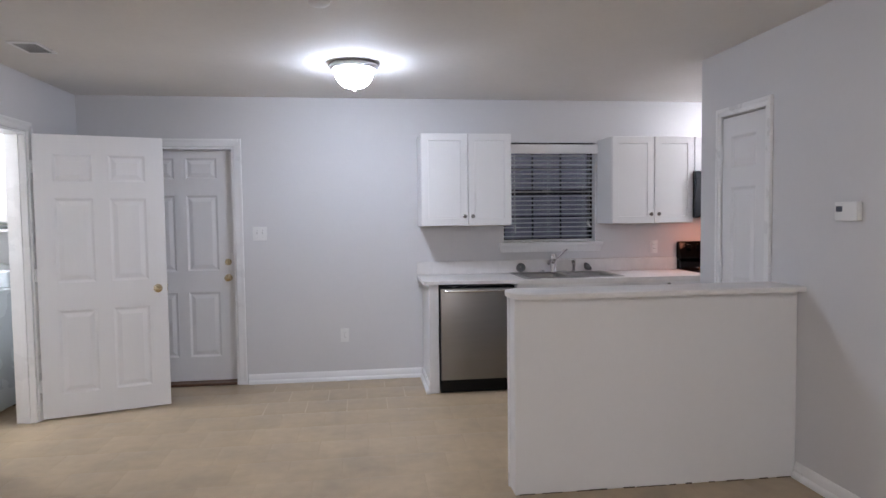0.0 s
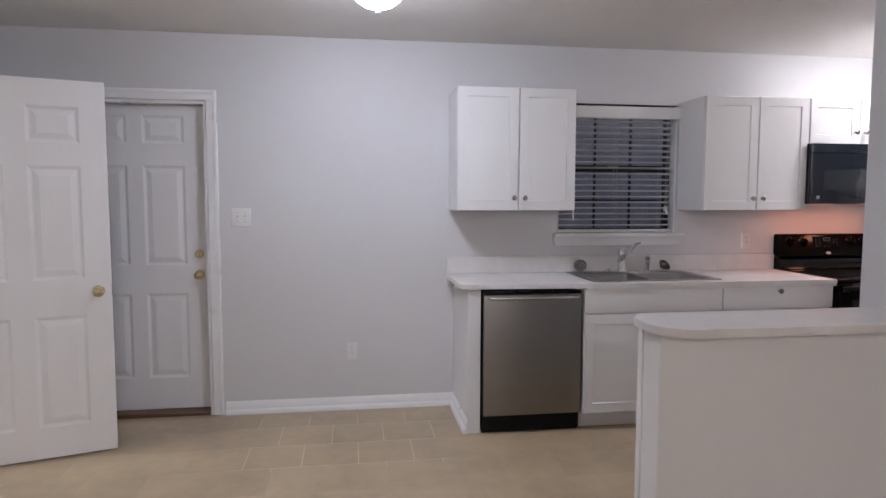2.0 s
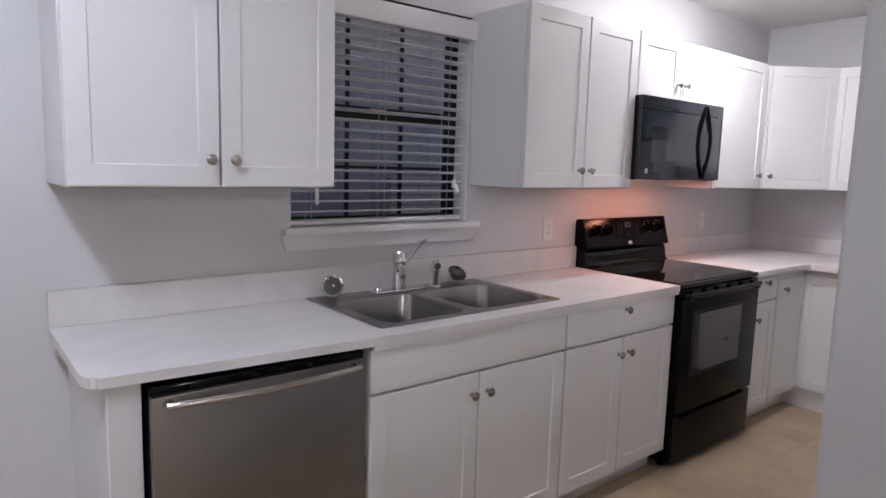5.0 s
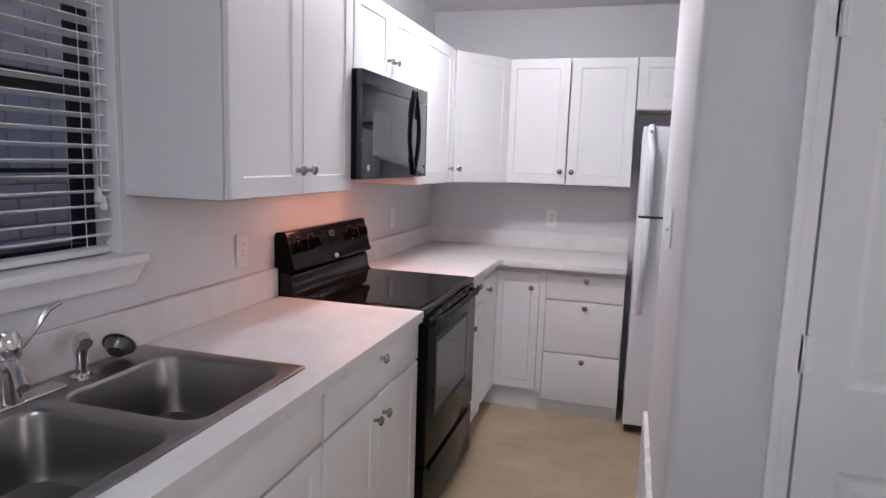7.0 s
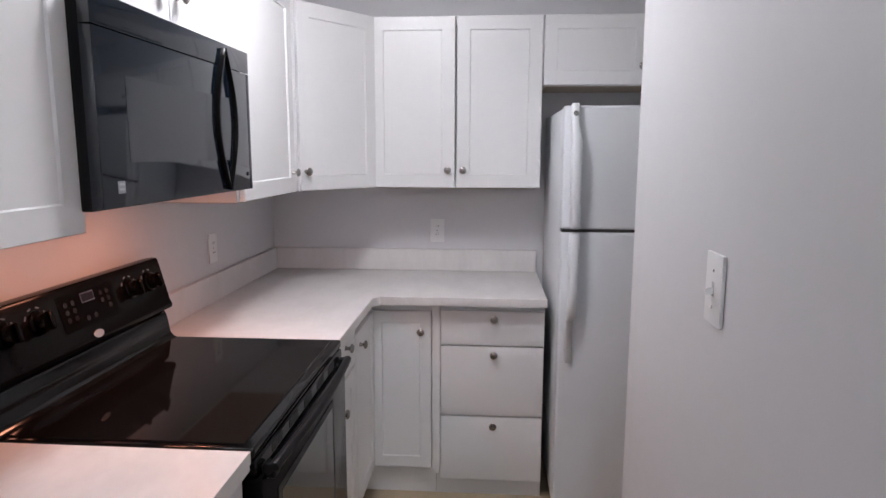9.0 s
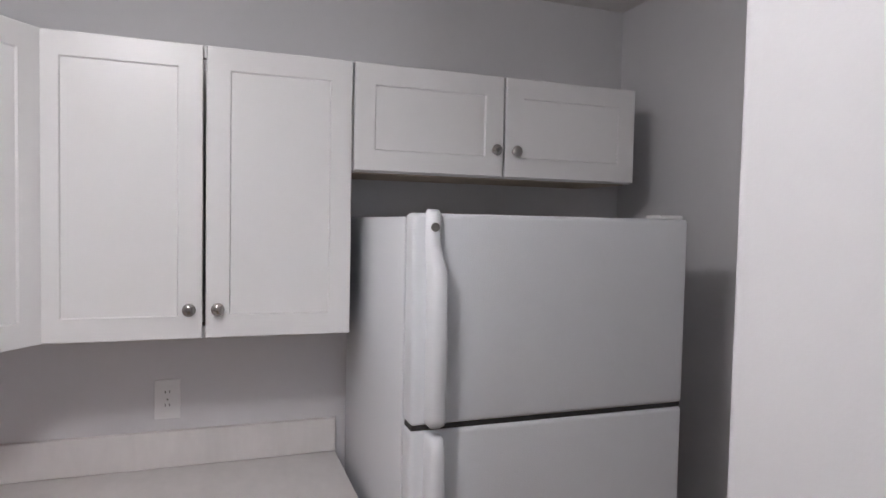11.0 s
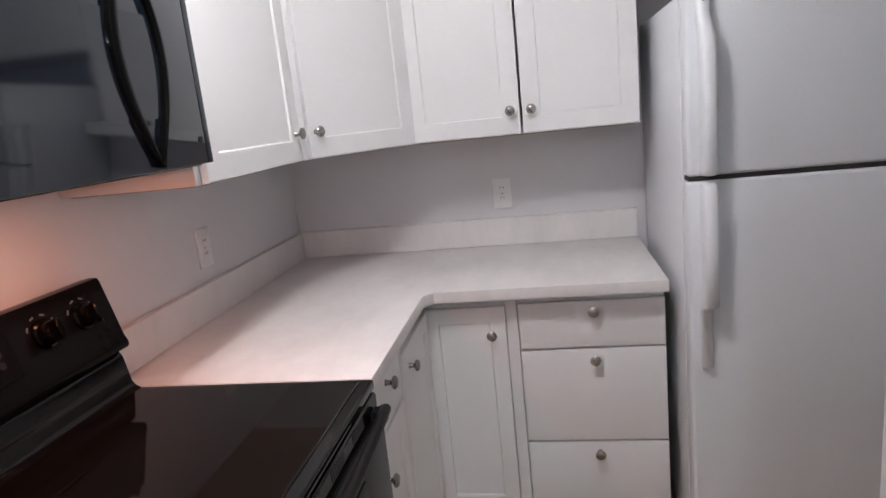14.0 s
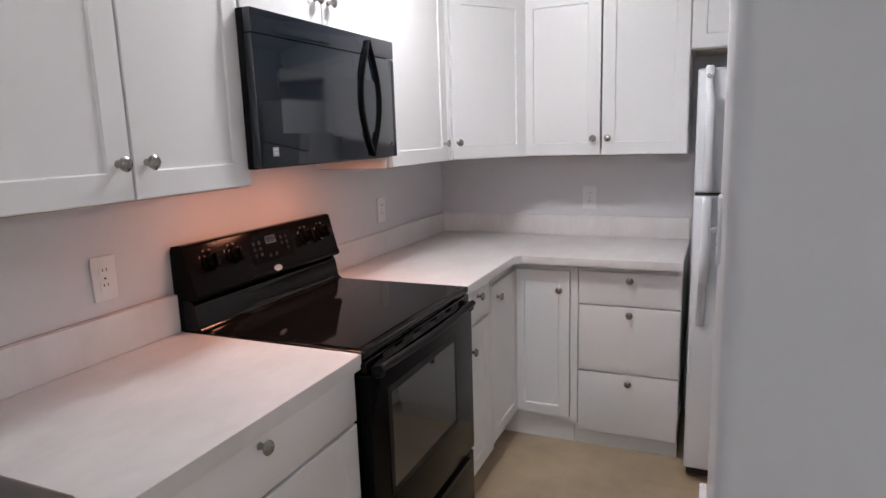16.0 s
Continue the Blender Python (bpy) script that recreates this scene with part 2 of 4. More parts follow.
def prism(bm, outline, z0, z1, m=Matrix(), bev=0.0):
    b = bmesh.new()
    lo = [b.verts.new((x, y, z0)) for x, y in outline]
    hi = [b.verts.new((x, y, z1)) for x, y in outline]
    b.faces.new(lo), b.faces.new(hi)
    for k in range(len(lo)):
        b.faces.new((lo[k], lo[(k + 1) % len(lo)], hi[(k + 1) % len(lo)], hi[k]))
    bmesh.ops.recalc_face_normals(b, faces=b.faces[:])
    if bev:
        rim = [e for e in b.edges if abs(e.verts[0].co.z - e.verts[1].co.z) < 1e-6]
        bmesh.ops.bevel(b, geom=rim, offset=bev, segments=2, profile=0.6, affect="EDGES")
    merge(bm, b, m)
    return bm


def bezier(a, b, c, n=8):
    a, b, c = Vector(a), Vector(b), Vector(c)
    return [a * (1 - t) ** 2 + b * 2 * t * (1 - t) + c * t * t for t in [k / n for k in range(n + 1)]]


def loops(bm, rings, caps=(True, True)):
    """Skin a row of closed rings of equal length."""
    vs = [[bm.verts.new(p) for p in ring] for ring in rings]
    for a, b in zip(vs, vs[1:]):
        for k in range(len(a)):
            bm.faces.new((a[k], a[(k + 1) % len(a)], b[(k + 1) % len(a)], b[k]))
    if caps[0]:
        bm.faces.new(vs[0])
    if caps[1]:
        bm.faces.new(vs[-1])
    return bm


def rect(x0, x1, z0, z1, y):
    return [(x0, y, z0), (x1, y, z0), (x1, y, z1), (x0, y, z1)]


def round_rect(x0, x1, y0, y1, r, z, n=5):
    out = []
    for cx, cy, a in ((x1 - r, y1 - r, 0), (x0 + r, y1 - r, 90), (x0 + r, y0 + r, 180), (x1 - r, y0 + r, 270)):
        out += [(cx + r * math.cos(radians(a + 90 * k / n)), cy + r * math.sin(radians(a + 90 * k / n)), z) for k in range(n + 1)]
    return out


# ---- structure ----
def setting(name, bm, material, label, category):
    return tagged(part(name, bm, material), label, category, kind="structure")


DX0, DX1, DZ = -2.075, -1.155, 2.045      # back door opening
WX0, WX1, WZ0, WZ1 = 1.185, 2.056, 1.185, 2.088  # window opening
T = 0.15
setting("wall_north", boxes(
    (-4.5, DX0, NORTH, NORTH + T, 0, CEIL), (DX0, DX1, NORTH, NORTH + T, DZ, CEIL), (DX1, WX0, NORTH, NORTH + T, 0, CEIL),
    (WX0, WX1, NORTH, NORTH + T, 0, WZ0), (WX0, WX1, NORTH, NORTH + T, WZ1, CEIL), (WX1, EAST, NORTH, NORTH + T, 0, CEIL)),
    M_WALL, "light grey painted wall with a door and a window", "wall")
LY0, LY1, LZ = 4.03, 4.858, 2.062          # laundry opening
setting("wall_west", boxes(
    (WEST - 0.12, WEST, -2.2, LY0, 0, CEIL), (WEST - 0.12, WEST, LY0, LY1, LZ, CEIL), (WEST - 0.12, WEST, LY1, NORTH, 0, CEIL)),
    M_WALL, "light grey painted wall with the laundry doorway", "wall")
PX, PY0, PY1, PZ, PN, PE = 2.235, 3.458, 3.90, 2.042, 4.180, 3.33
setting("wall_pantry_west", boxes(
    (PX, PX + 0.11, -2.2, PY0, 0, CEIL), (PX, PX + 0.11, PY0, PY1, PZ, CEIL), (PX, PX + 0.11, PY1, PN - 0.022, 0, CEIL)),
    M_WALL, "light grey painted wall with a narrow pantry door", "wall")
R = 0.022
nose = [(PX + R + R * math.cos(radians(a)), PN - R + R * math.sin(radians(a))) for a in range(180, 89, -15)]
nose += [(PE - R + R * math.cos(radians(a)), PN - R + R * math.sin(radians(a))) for a in range(90, -1, -15)]
setting("wall_pantry_north", prism(bmesh.new(), nose + [(PE, PN - 0.11), (PX + 0.11, PN - 0.11), (PX + 0.11, PN - R)], 0, CEIL), M_WALL, "light grey painted wall beside the kitchen aisle", "wall")
setting("wall_pantry_east", boxes((PE - 0.11, PE, 3.24, PN - 0.11, 0, CEIL)), M_WALL, "light grey painted side of the refrigerator alcove", "wall")
setting("wall_alcove_south", boxes((PE - 0.11, EAST, 3.13, 3.24, 0, CEIL)), M_WALL, "light grey painted wall beside the refrigerator", "wall")
setting("wall_east", boxes((EAST, EAST + 0.14, 3.13, NORTH + T, 0, CEIL)), M_WALL, "light grey painted wall behind the counter", "wall")
setting("wall_south", boxes((WEST - 0.12, PX + 0.11, -2.34, -2.2, 0, CEIL)), M_WALL, "plain grey wall closing the room", "wall")
setting("wall_laundry_west", boxes((-4.5, -4.38, 3.4, NORTH, 0, CEIL)), M_WHITEWALL, "white laundry room wall", "wall")
setting("wall_laundry_south", boxes((-4.38, WEST - 0.12, 3.4, 3.52, 0, CEIL)), M_WHITEWALL, "white laundry room wall", "wall")
setting("wall_laundry_lining", boxes((-4.38, WEST - 0.12, NORTH - 0.012, NORTH - 0.002, 0, CEIL)), M_WHITEWALL, "white painted board lining the laundry wall", "wall")
setting("ceiling", boxes((WEST - 0.12, PX + 0.11, -2.34, NORTH + T, CEIL, CEIL + 0.12), (PX + 0.11, EAST + 0.14, 3.13, NORTH + T, CEIL, CEIL + 0.12), (-4.5, WEST - 0.12, 3.40, NORTH + T, CEIL, CEIL + 0.12)), M_CEIL, "off-white textured plaster ceiling", "ceiling")


def base_run(name, length, m, h=0.085):
    """A baseboard with a rounded shoe, along x, its back at y = 0, facing -y."""
    prof = [(0, 0), (-0.029, 0), (-0.029, 0.012), (-0.026, 0.022), (-0.020, 0.029), (-0.012, 0.032), (-0.012, h - 0.022), (-0.006, h - 0.006), (-0.003, h), (0, h)]
    bm = bmesh.new()
    loops(bm, [[m @ Vector((x, y, z)) for y, z in prof] for x in (0, length)])
    setting(name, bm, M_TRIM, "white painted baseboard along the wall", "baseboard")


base_run("baseboard_north", 0.445 + 1.075, pose(-1.075, NORTH, 0))
base_run("baseboard_counter_end", 0.545, pose(0.445, NORTH - 0.030, 0, 0, 0, -90))
base_run("baseboard_right", 5.37, pose(PX, 3.168, 0, 0, 0, -90))
base_run("baseboard_pantry", PE - PX - 0.04, pose(PE - 0.02, PN, 0, 0, 0, 180))
base_run("baseboard_left", 6.3, pose(WEST, -2.2, 0, 0, 0, 90))


def casing(name, x0, x1, z1, m, label, w=0.068):
    """Door trim round an opening: two legs and a head, in the plane y = 0, facing -y."""
    bm = bmesh.new()
    for a, b in ((x0 - w, x0 - 0.004), (x1 + 0.004, x1 + w)):
        box(bm, a, b, -0.014, 0, 0, z1 + 0.004, 0.002)
        o = a if a < x0 else b - 0.024
        box(bm, o, o + 0.024, -0.021, -0.012, 0, z1 + w, 0.004, 2)
    box(bm, x0 - w, x1 + w, -0.014, 0, z1 + 0.004, z1 + w, 0.002)
    box(bm, x0 - w + 0.024, x1 + w - 0.024, -0.021, -0.012, z1 + w - 0.024, z1 + w, 0.004, 2)
    bm.transform(m)
    return setting(name, bm, M_TRIM, label, "door trim")


casing("trim_back_door", DX0, DX1, DZ, pose(0, NORTH, 0), "white moulded trim around the back door")
casing("trim_laundry", 0, LY1 - LY0, LZ, pose(WEST, LY0, 0, 0, 0, 90), "white moulded trim around the laundry doorway")
casing("trim_pantry", 0, PY1 - PY0, PZ, pose(PX, PY1, 0, 0, 0, -90), "white moulded trim around the pantry door", 0.056)
# jambs: linings of the openings
setting("jamb_laundry", boxes((WEST - 0.135, WEST + 0.001, LY1 - 0.018, LY1 - 0.0005, 0, LZ - 0.018), (WEST - 0.135, WEST + 0.001, LY0 + 0.0005, LY0 + 0.018, 0, LZ - 0.018),
        (WEST - 0.135, WEST + 0.001, LY0 + 0.0005, LY1 - 0.0005, LZ - 0.018, LZ - 0.0005), (WEST - 0.075, WEST - 0.04, LY1 - 0.030, LY1 - 0.018, 0, LZ - 0.018), bev=0.001),
        M_TRIM, "white painted jamb of the laundry doorway", "door jamb")
setting("jamb_back_door", boxes((DX1 - 0.018, DX1 - 0.0005, NORTH - 0.001, NORTH + T, 0, DZ - 0.018), (DX0 + 0.0005, DX0 + 0.018, NORTH - 0.001, NORTH + T, 0, DZ - 0.018),
        (DX0 + 0.0005, DX1 - 0.0005, NORTH - 0.001, NORTH + T, DZ - 0.018, DZ - 0.0005), bev=0.001), M_TRIM, "white painted jamb of the back door", "door jamb")
setting("threshold", boxes((DX0 + 0.019, DX1 - 0.019, NORTH - 0.012, NORTH + T, 0.002, 0.026), bev=0.004), M_WOOD, "brown stained wooden threshold under the back door", "threshold")


# ---- doors ----
def panel_face(bm, x0, x1, z0, z1, y, s, deep=0.008):
    """A moulded raised panel sunk into the face y; s is the way out."""
    loops(bm, [rect(x0, x1, z0, z1, y), rect(x0 + 0.016, x1 - 0.016, z0 + 0.016, z1 - 0.016, y - s * deep),
               rect(x0 + 0.023, x1 - 0.023, z0 + 0.023, z1 - 0.023, y - s * deep),
               rect(x0 + 0.052, x1 - 0.052, z0 + 0.052, z1 - 0.052, y - s * 0.001)], (False, True))


def panelled_leaf(w, h, t, cols, rows):
    """A moulded door leaf with its hinge edge at x = 0, faces at y = 0 and y = t."""
    bm = bmesh.new()
    xs = [0] + [v for c in cols for v in c] + [w]
    zs = [0] + [v for r in rows for v in r] + [h]
    for y, s in ((0, -1), (t, 1)):
        for i in range(len(xs) - 1):
            for j in range(len(zs) - 1):
                if i % 2 and j % 2:
                    panel_face(bm, xs[i], xs[i + 1], zs[j], zs[j + 1], y, s)
                else:
                    bm.faces.new([bm.verts.new(p) for p in rect(xs[i], xs[i + 1], zs[j], zs[j + 1], y)])
    for a, b in (((0, 0), (w, 0)), ((w, 0), (w, h)), ((w, h), (0, h)), ((0, h), (0, 0))):
        bm.faces.new([bm.verts.new(p) for p in ((a[0], 0, a[1]), (b[0], 0, b[1]), (b[0], t, b[1]), (a[0], t, a[1]))])
    bmesh.ops.remove_doubles(bm, verts=bm.verts[:], dist=1e-5)
    return bm


ROWS6 = [(0.17, 0.775), (0.975, 1.585), (1.705, 1.90)]


def door_knob(name, parent, x, y, z, s, material, bolt=False):
    prof = [(0.0, 0.0), (0.032, 0.0), (0.032, 0.004), (0.026, 0.010), (0.012, 0.013), (0.011, 0.030), (0.022, 0.036), (0.028, 0.047), (0.026, 0.058), (0.014, 0.064), (0.0, 0.065)]
    if bolt:
        prof = [(0.0, 0.0), (0.029, 0.0), (0.028, 0.010), (0.022, 0.016), (0.0, 0.017)]
    bm = lathe(bmesh.new(), prof, pose(x, y, z, 90 if s < 0 else -90), 28)
    if bolt:
        box(bm, x - 0.004, x + 0.004, y - 0.030, y - 0.014, z - 0.014, z + 0.014, 0.002)
    return part(name, bm, material, parent)


def hinge(parent, x, y, z):
    bm = lathe(bmesh.new(), [(0, -0.045), (0.006, -0.045), (0.006, 0.045), (0, 0.045)], pose(x, y, z), 10)
    box(bm, x - 0.014, x + 0.014, y + 0.002, y + 0.006, z - 0.044, z + 0.044)
    return part("hinge", bm, M_TRIM, parent, "painted-over white hinge")


open_door = thing("door_1", pose(WEST + 0.026, 4.885, 0, 0, 0, 18.0), "open white six-panel interior door with a brass knob", "door", kind="structure")
part("leaf", panelled_leaf(0.842, 2.040, 0.035, [(0.118, 0.366), (0.470, 0.716)], ROWS6), M_DOOR, open_door, smooth=8).matrix_basis = pose(0, -0.0175, 0.012)
door_knob("knob", open_door, 0.777, -0.0175, 0.915, -1, M_BRASS)
door_knob("knob", open_door, 0.777, 0.0175, 0.915, 1, M_BRASS)
part("latch_plate", boxes((0.8425, 0.845, -0.012, 0.012, 0.885, 0.945)), M_BRASS, open_door)
for z in (0.25, 1.05, 1.82):
    hinge(open_door, -0.008, -0.012, z)

back_door = thing("door_2", pose(DX1 - 0.019, NORTH + 0.125, 0.0, 0, 0, 180), "closed white six-panel exterior door with brass knob and deadbolt", "door", kind="structure")
LW = DX1 - DX0 - 0.040
part("leaf", panelled_leaf(LW, 1.994, 0.045, [(0.138, 0.398), (0.492, 0.752)], [(0.209, 0.773), (0.959, 1.609), (1.749, 1.930)]), M_DOOR, back_door, smooth=8).matrix_basis = pose(0, 0, 0.030)
for name, z, bolt in (("knob", 0.925, False), ("deadbolt", 1.062, True)):
    k = door_knob(name, back_door, 0, 0, 0, -1, M_BRASS, bolt)
    k.matrix_basis = pose(0.062, 0.045, z, 0, 0, 180)

pantry_door = thing("door_3", pose(PX - 0.004, PY1 - 0.005, 0.012, 0, 0, -90), "closed narrow white panelled pantry door", "door", kind="structure")
part("leaf", panelled_leaf(PY1 - PY0 - 0.010, 2.02, 0.035, [(0.09, 0.345)], ROWS6), M_DOOR, pantry_door, smooth=8)
for z in (0.25, 1.05, 1.80):
    hinge(pantry_door, -0.002, -0.012, z)
door_knob("knob", pantry_door, 0.39, 0.0, 0.905, -1, M_BRASS)


# ---- window with its blind ----
window = thing("window_1", pose(0, 0, 0), "dark bronze double-hung window with a grid of panes", "window", kind="structure")
fy = NORTH + 0.105
part("window_frame", boxes((WX0, WX0 + 0.035, fy - 0.02, fy + 0.04, WZ0, WZ1), (WX1 - 0.035, WX1, fy - 0.02, fy + 0.04, WZ0, WZ1),
     (WX0 + 0.035, WX1 - 0.035, fy - 0.02, fy + 0.04, WZ0, WZ0 + 0.035), (WX0 + 0.035, WX1 - 0.035, fy - 0.02, fy + 0.04, WZ1 - 0.035, WZ1)), M_BRONZE, window)
zm = 1.645
part("meeting_rail", boxes((WX0 + 0.035, WX1 - 0.035, fy - 0.025, fy + 0.025, zm - 0.024, zm + 0.024), bev=0.002), M_BRONZE, window)
part("sash_lock", boxes((1.57, 1.65, fy - 0.045, fy - 0.026, zm + 0.004, zm + 0.020), bev=0.003), M_NICKEL, window)
for za, zb in ((WZ0 + 0.035, zm - 0.024), (zm + 0.024, WZ1 - 0.035)):
    pane = part("pane", boxes((WX0 + 0.035, WX1 - 0.035, fy + 0.004, fy + 0.008, za, zb)), M_GLASS, window)
    pane.visible_shadow = False
    for k in (1, 2):
        xm = WX0 + 0.035 + (WX1 - WX0 - 0.07) * k / 3
        part("glazing_bar", boxes((xm - 0.007, xm + 0.007, fy - 0.008, fy + 0.003, za, zb)), M_BRONZE, window)
    zc = (za + zb) / 2
    part("glazing_bar", boxes((WX0 + 0.035, WX1 - 0.035, fy - 0.007, fy + 0.002, zc - 0.006, zc + 0.006)), M_BRONZE, window)
bm = bmesh.new()
box(bm, WX0 - 0.035, WX1 + 0.055, NORTH - 0.045, NORTH + 0.085, WZ0 - 0.022, WZ0 + 0.004, 0.005, 2)
part("window_sill", bm, M_TRIM, window, "white painted wooden sill with moulded apron")
bm = bmesh.new()
prof = [(0, 0), (-0.012, 0), (-0.016, 0.014), (-0.022, 0.040), (-0.034, 0.060), (0, 0.060)]
loops(bm, [[Vector((x + (0.022 * (z / 0.060) if x > 1.6 else -0.022 * (z / 0.060)), NORTH + y, WZ0 - 0.083 + z)) for y, z in prof] for x in (WX0 - 0.02, WX1 + 0.035)])
part("apron", bm, M_TRIM, window)

blind = thing("window_blind", pose(0, 0, 0), "open white horizontal slat blind hanging in the kitchen window", "blind")
part("valance", boxes((WX0 - 0.02, WX1 + 0.010, NORTH - 0.034, NORTH - 0.004, WZ1 - 0.100, WZ1 - 0.018), bev=0.003), M_TRIM, blind)
part("head_rail", boxes((WX0 + 0.01, WX1 - 0.01, NORTH + 0.022, NORTH + 0.065, WZ1 - 0.085, WZ1 - 0.040)), M_TRIM, blind)
slat_me = None
BX0, BX1 = WX0 + 0.010, WX1 - 0.012
pitch = 0.0405
z = WZ1 - 0.118
while z > WZ0 + 0.045:
    if slat_me is None:
        bm = bmesh.new()
        ring = [(-0.025, 0.000), (-0.025, 0.0026), (-0.012, 0.0055), (0.0, 0.0065), (0.012, 0.0055), (0.025, 0.0026), (0.025, 0.000), (0.012, 0.0026), (0.0, 0.0036), (-0.012, 0.0026)]
        loops(bm, [[Vector((x, y, zz)) for y, zz in ring] for x in (BX0, BX1)])
        s = part("slat", bm, M_BLIND, blind)
        slat_me = s.data
    else:
        s = new("slat", slat_me)
        s.parent = blind
    s.matrix_basis = pose(0, NORTH + 0.046, z) @ pose(0, 0, 0, -9)
    z -= pitch
part("bottom_rail", boxes((BX0, BX1, NORTH + 0.024, NORTH + 0.068, WZ0 + 0.008, WZ0 + 0.028), bev=0.004), M_TRIM, blind)
for x in (WX0 + 0.10, (WX0 + WX1) / 2, WX1 - 0.10):
    bm = bmesh.new()
    for y in (NORTH + 0.020, NORTH + 0.072):
        tube(bm, [(x, y, WZ0 + 0.02), (x, y, WZ1 - 0.05)], 0.0012, 6)
    part("ladder_cord", bm, M_CORD, blind)
for dx, zl in ((0.0, 1.378), (0.014, 1.356)):
    part("pull_cord", tube(bmesh.new(), [(WX1 - 0.075 + dx, NORTH - 0.002, WZ1 - 0.09), (WX1 - 0.072 + dx, NORTH + 0.001, 1.7), (WX1 - 0.078 + dx, NORTH, zl)], 0.0016, 6), M_CORD, blind)
    part("tassel", lathe(bmesh.new(), [(0, 0), (0.010, 0.0), (0.011, 0.006), (0.007, 0.034), (0.003, 0.040), (0, 0.040)], pose(WX1 - 0.078 + dx, NORTH - 0.002, zl - 0.038), 12), M_PLASTIC, blind)
part("tilt_wand", tube(bmesh.new(), [(WX0 + 0.105, NORTH - 0.004, WZ1 - 0.09), (WX0 + 0.11, NORTH - 0.006, 1.30)], 0.004, 8), M_PLASTIC, blind)
part("wand_grip", tube(bmesh.new(), [(WX0 + 0.11, NORTH - 0.006, 1.345), (WX0 + 0.111, NORTH - 0.006, 1.275)], 0.008, 8), M_PLASTIC, blind)


setting("window_reveal", boxes((WX1 - 0.006, WX1 - 0.0005, NORTH + 0.0005, NORTH + 0.084, WZ0 + 0.005, WZ1 - 0.0065), (WX0 + 0.0005, WX0 + 0.006, NORTH + 0.0005, NORTH + 0.084, WZ0 + 0.005, WZ1 - 0.0065)),
        M_TRIM, "white painted lining of the window recess", "window reveal")
# dark strip puts the shade of the slit above the valance into colour
setting("window_head_shade", boxes((WX0 + 0.0005, WX1 - 0.0005, NORTH - 0.003, NORTH + 0.084, WZ1 - 0.006, WZ1 - 0.0005)), M_BRONZE, "dark strip for the shade at the window recess's head", "window head")

# ---- beyond the window ----
setting("ground", boxes((-150, 150, -150, 240, -0.35, -0.15)), M_EARTH, "dim bare yard behind the house", "ground")
fence = thing("wooden_fence", pose(-2.6, 7.9, -0.15), "weathered grey board fence across the back yard", "fence")
board = None
for k in range(52):
    if board is None:
        bm = prism(bmesh.new(), [(-0.0755, 0), (0.0755, 0), (0.0755, 2.90), (0.05, 2.94), (-0.05, 2.94), (-0.0755, 2.90)], 0, 0.018, pose(0, 0, 0, 90))
        b = part("board", bm, M_FENCE, fence)
        board = b.data
    else:
        b = new("board", board)
        b.parent = fence
    b.matrix_basis = pose(0.148 * k, 0.010 * (k % 2) + random.uniform(-0.003, 0.003), random.uniform(-0.02, 0.01), 0, random.uniform(-0.3, 0.3), 0)
low = thing("brick_wall", pose(2.94, 7.50, -0.15), "low pinkish brick garden wall in the dim yard", "brick wall")
part("core", boxes((0.004, 1.72, 0.006, 0.20, 0, 1.495)), M_MORTAR, low)
brick = None
for j in range(20):
    for i in range(8):
        if brick is None:
            b = part("brick", box(bmesh.new(), 0.0, 0.204, 0, 0.09, 0, 0.064, 0.004), M_BRICK, low)
            brick = b.data
        else:
            b = new("brick", brick)
            b.parent = low
        b.matrix_basis = pose(0.215 * i - (0.10 if j % 2 and i else 0), random.uniform(-0.003, 0.003), 0.0755 * j)
for z in (0.35, 1.45, 2.60):
    part("rail", boxes((-0.1, 7.7, 0.034, 0.074, z, z + 0.09)), M_FENCE, fence)


# ---- cabinets ----
def knob(parent, x, y, z):
    """A turned nickel cabinet knob standing out towards -y."""
    return part("knob", lathe(bmesh.new(), [(0, 0), (0.0085, 0), (0.007, 0.004), (0.0055, 0.012), (0.009, 0.016), (0.0155, 0.020), (0.0165, 0.024), (0.012, 0.029), (0, 0.031)],
                pose(x, y, z, 90), 20), M_NICKEL, parent, "round satin nickel knob")


def shaker(parent, x0, x1, z0, z1, y=-0.0225, fr=0.058, knob_at=None, name="door", turn=None, deep=0.006):
    """A framed cabinet door with a sunk flat panel, its face at y."""
    g = 0.0030
    x0, x1, z0, z1 = x0 + g, x1 - g, z0 + g, z1 - g
    e = 0.0022
    bm = bmesh.new()
    loops(bm, [rect(x0, x1, z0, z1, y + 0.018), rect(x0, x1, z0, z1, y + e), rect(x0 + e, x1 - e, z0 + e, z1 - e, y),
               rect(x0 + fr, x1 - fr, z0 + fr, z1 - fr, y), rect(x0 + fr + 0.003, x1 - fr - 0.003, z0 + fr + 0.003, z1 - fr - 0.003, y + deep)])
    d = part(name, bm, M_CAB, parent)
    if turn is not None:
        d.matrix_basis = turn
    if knob_at:
        knob(d, *((knob_at[0], y, knob_at[1])))
    return d


def slab(parent, x0, x1, z0, z1, y=-0.0225, knob_at=None, name="drawer_front"):
    d = part(name, box(bmesh.new(), x0 + 0.002, x1 - 0.002, y, y + 0.018, z0 + 0.002, z1 - 0.002, 0.0028, 2), M_CAB, parent)
    if knob_at:
        knob(d, knob_at[0], y, knob_at[1])
    return d


UZ0, UZ1, UD, UE = 1.353, 2.108, 0.322, 0.292


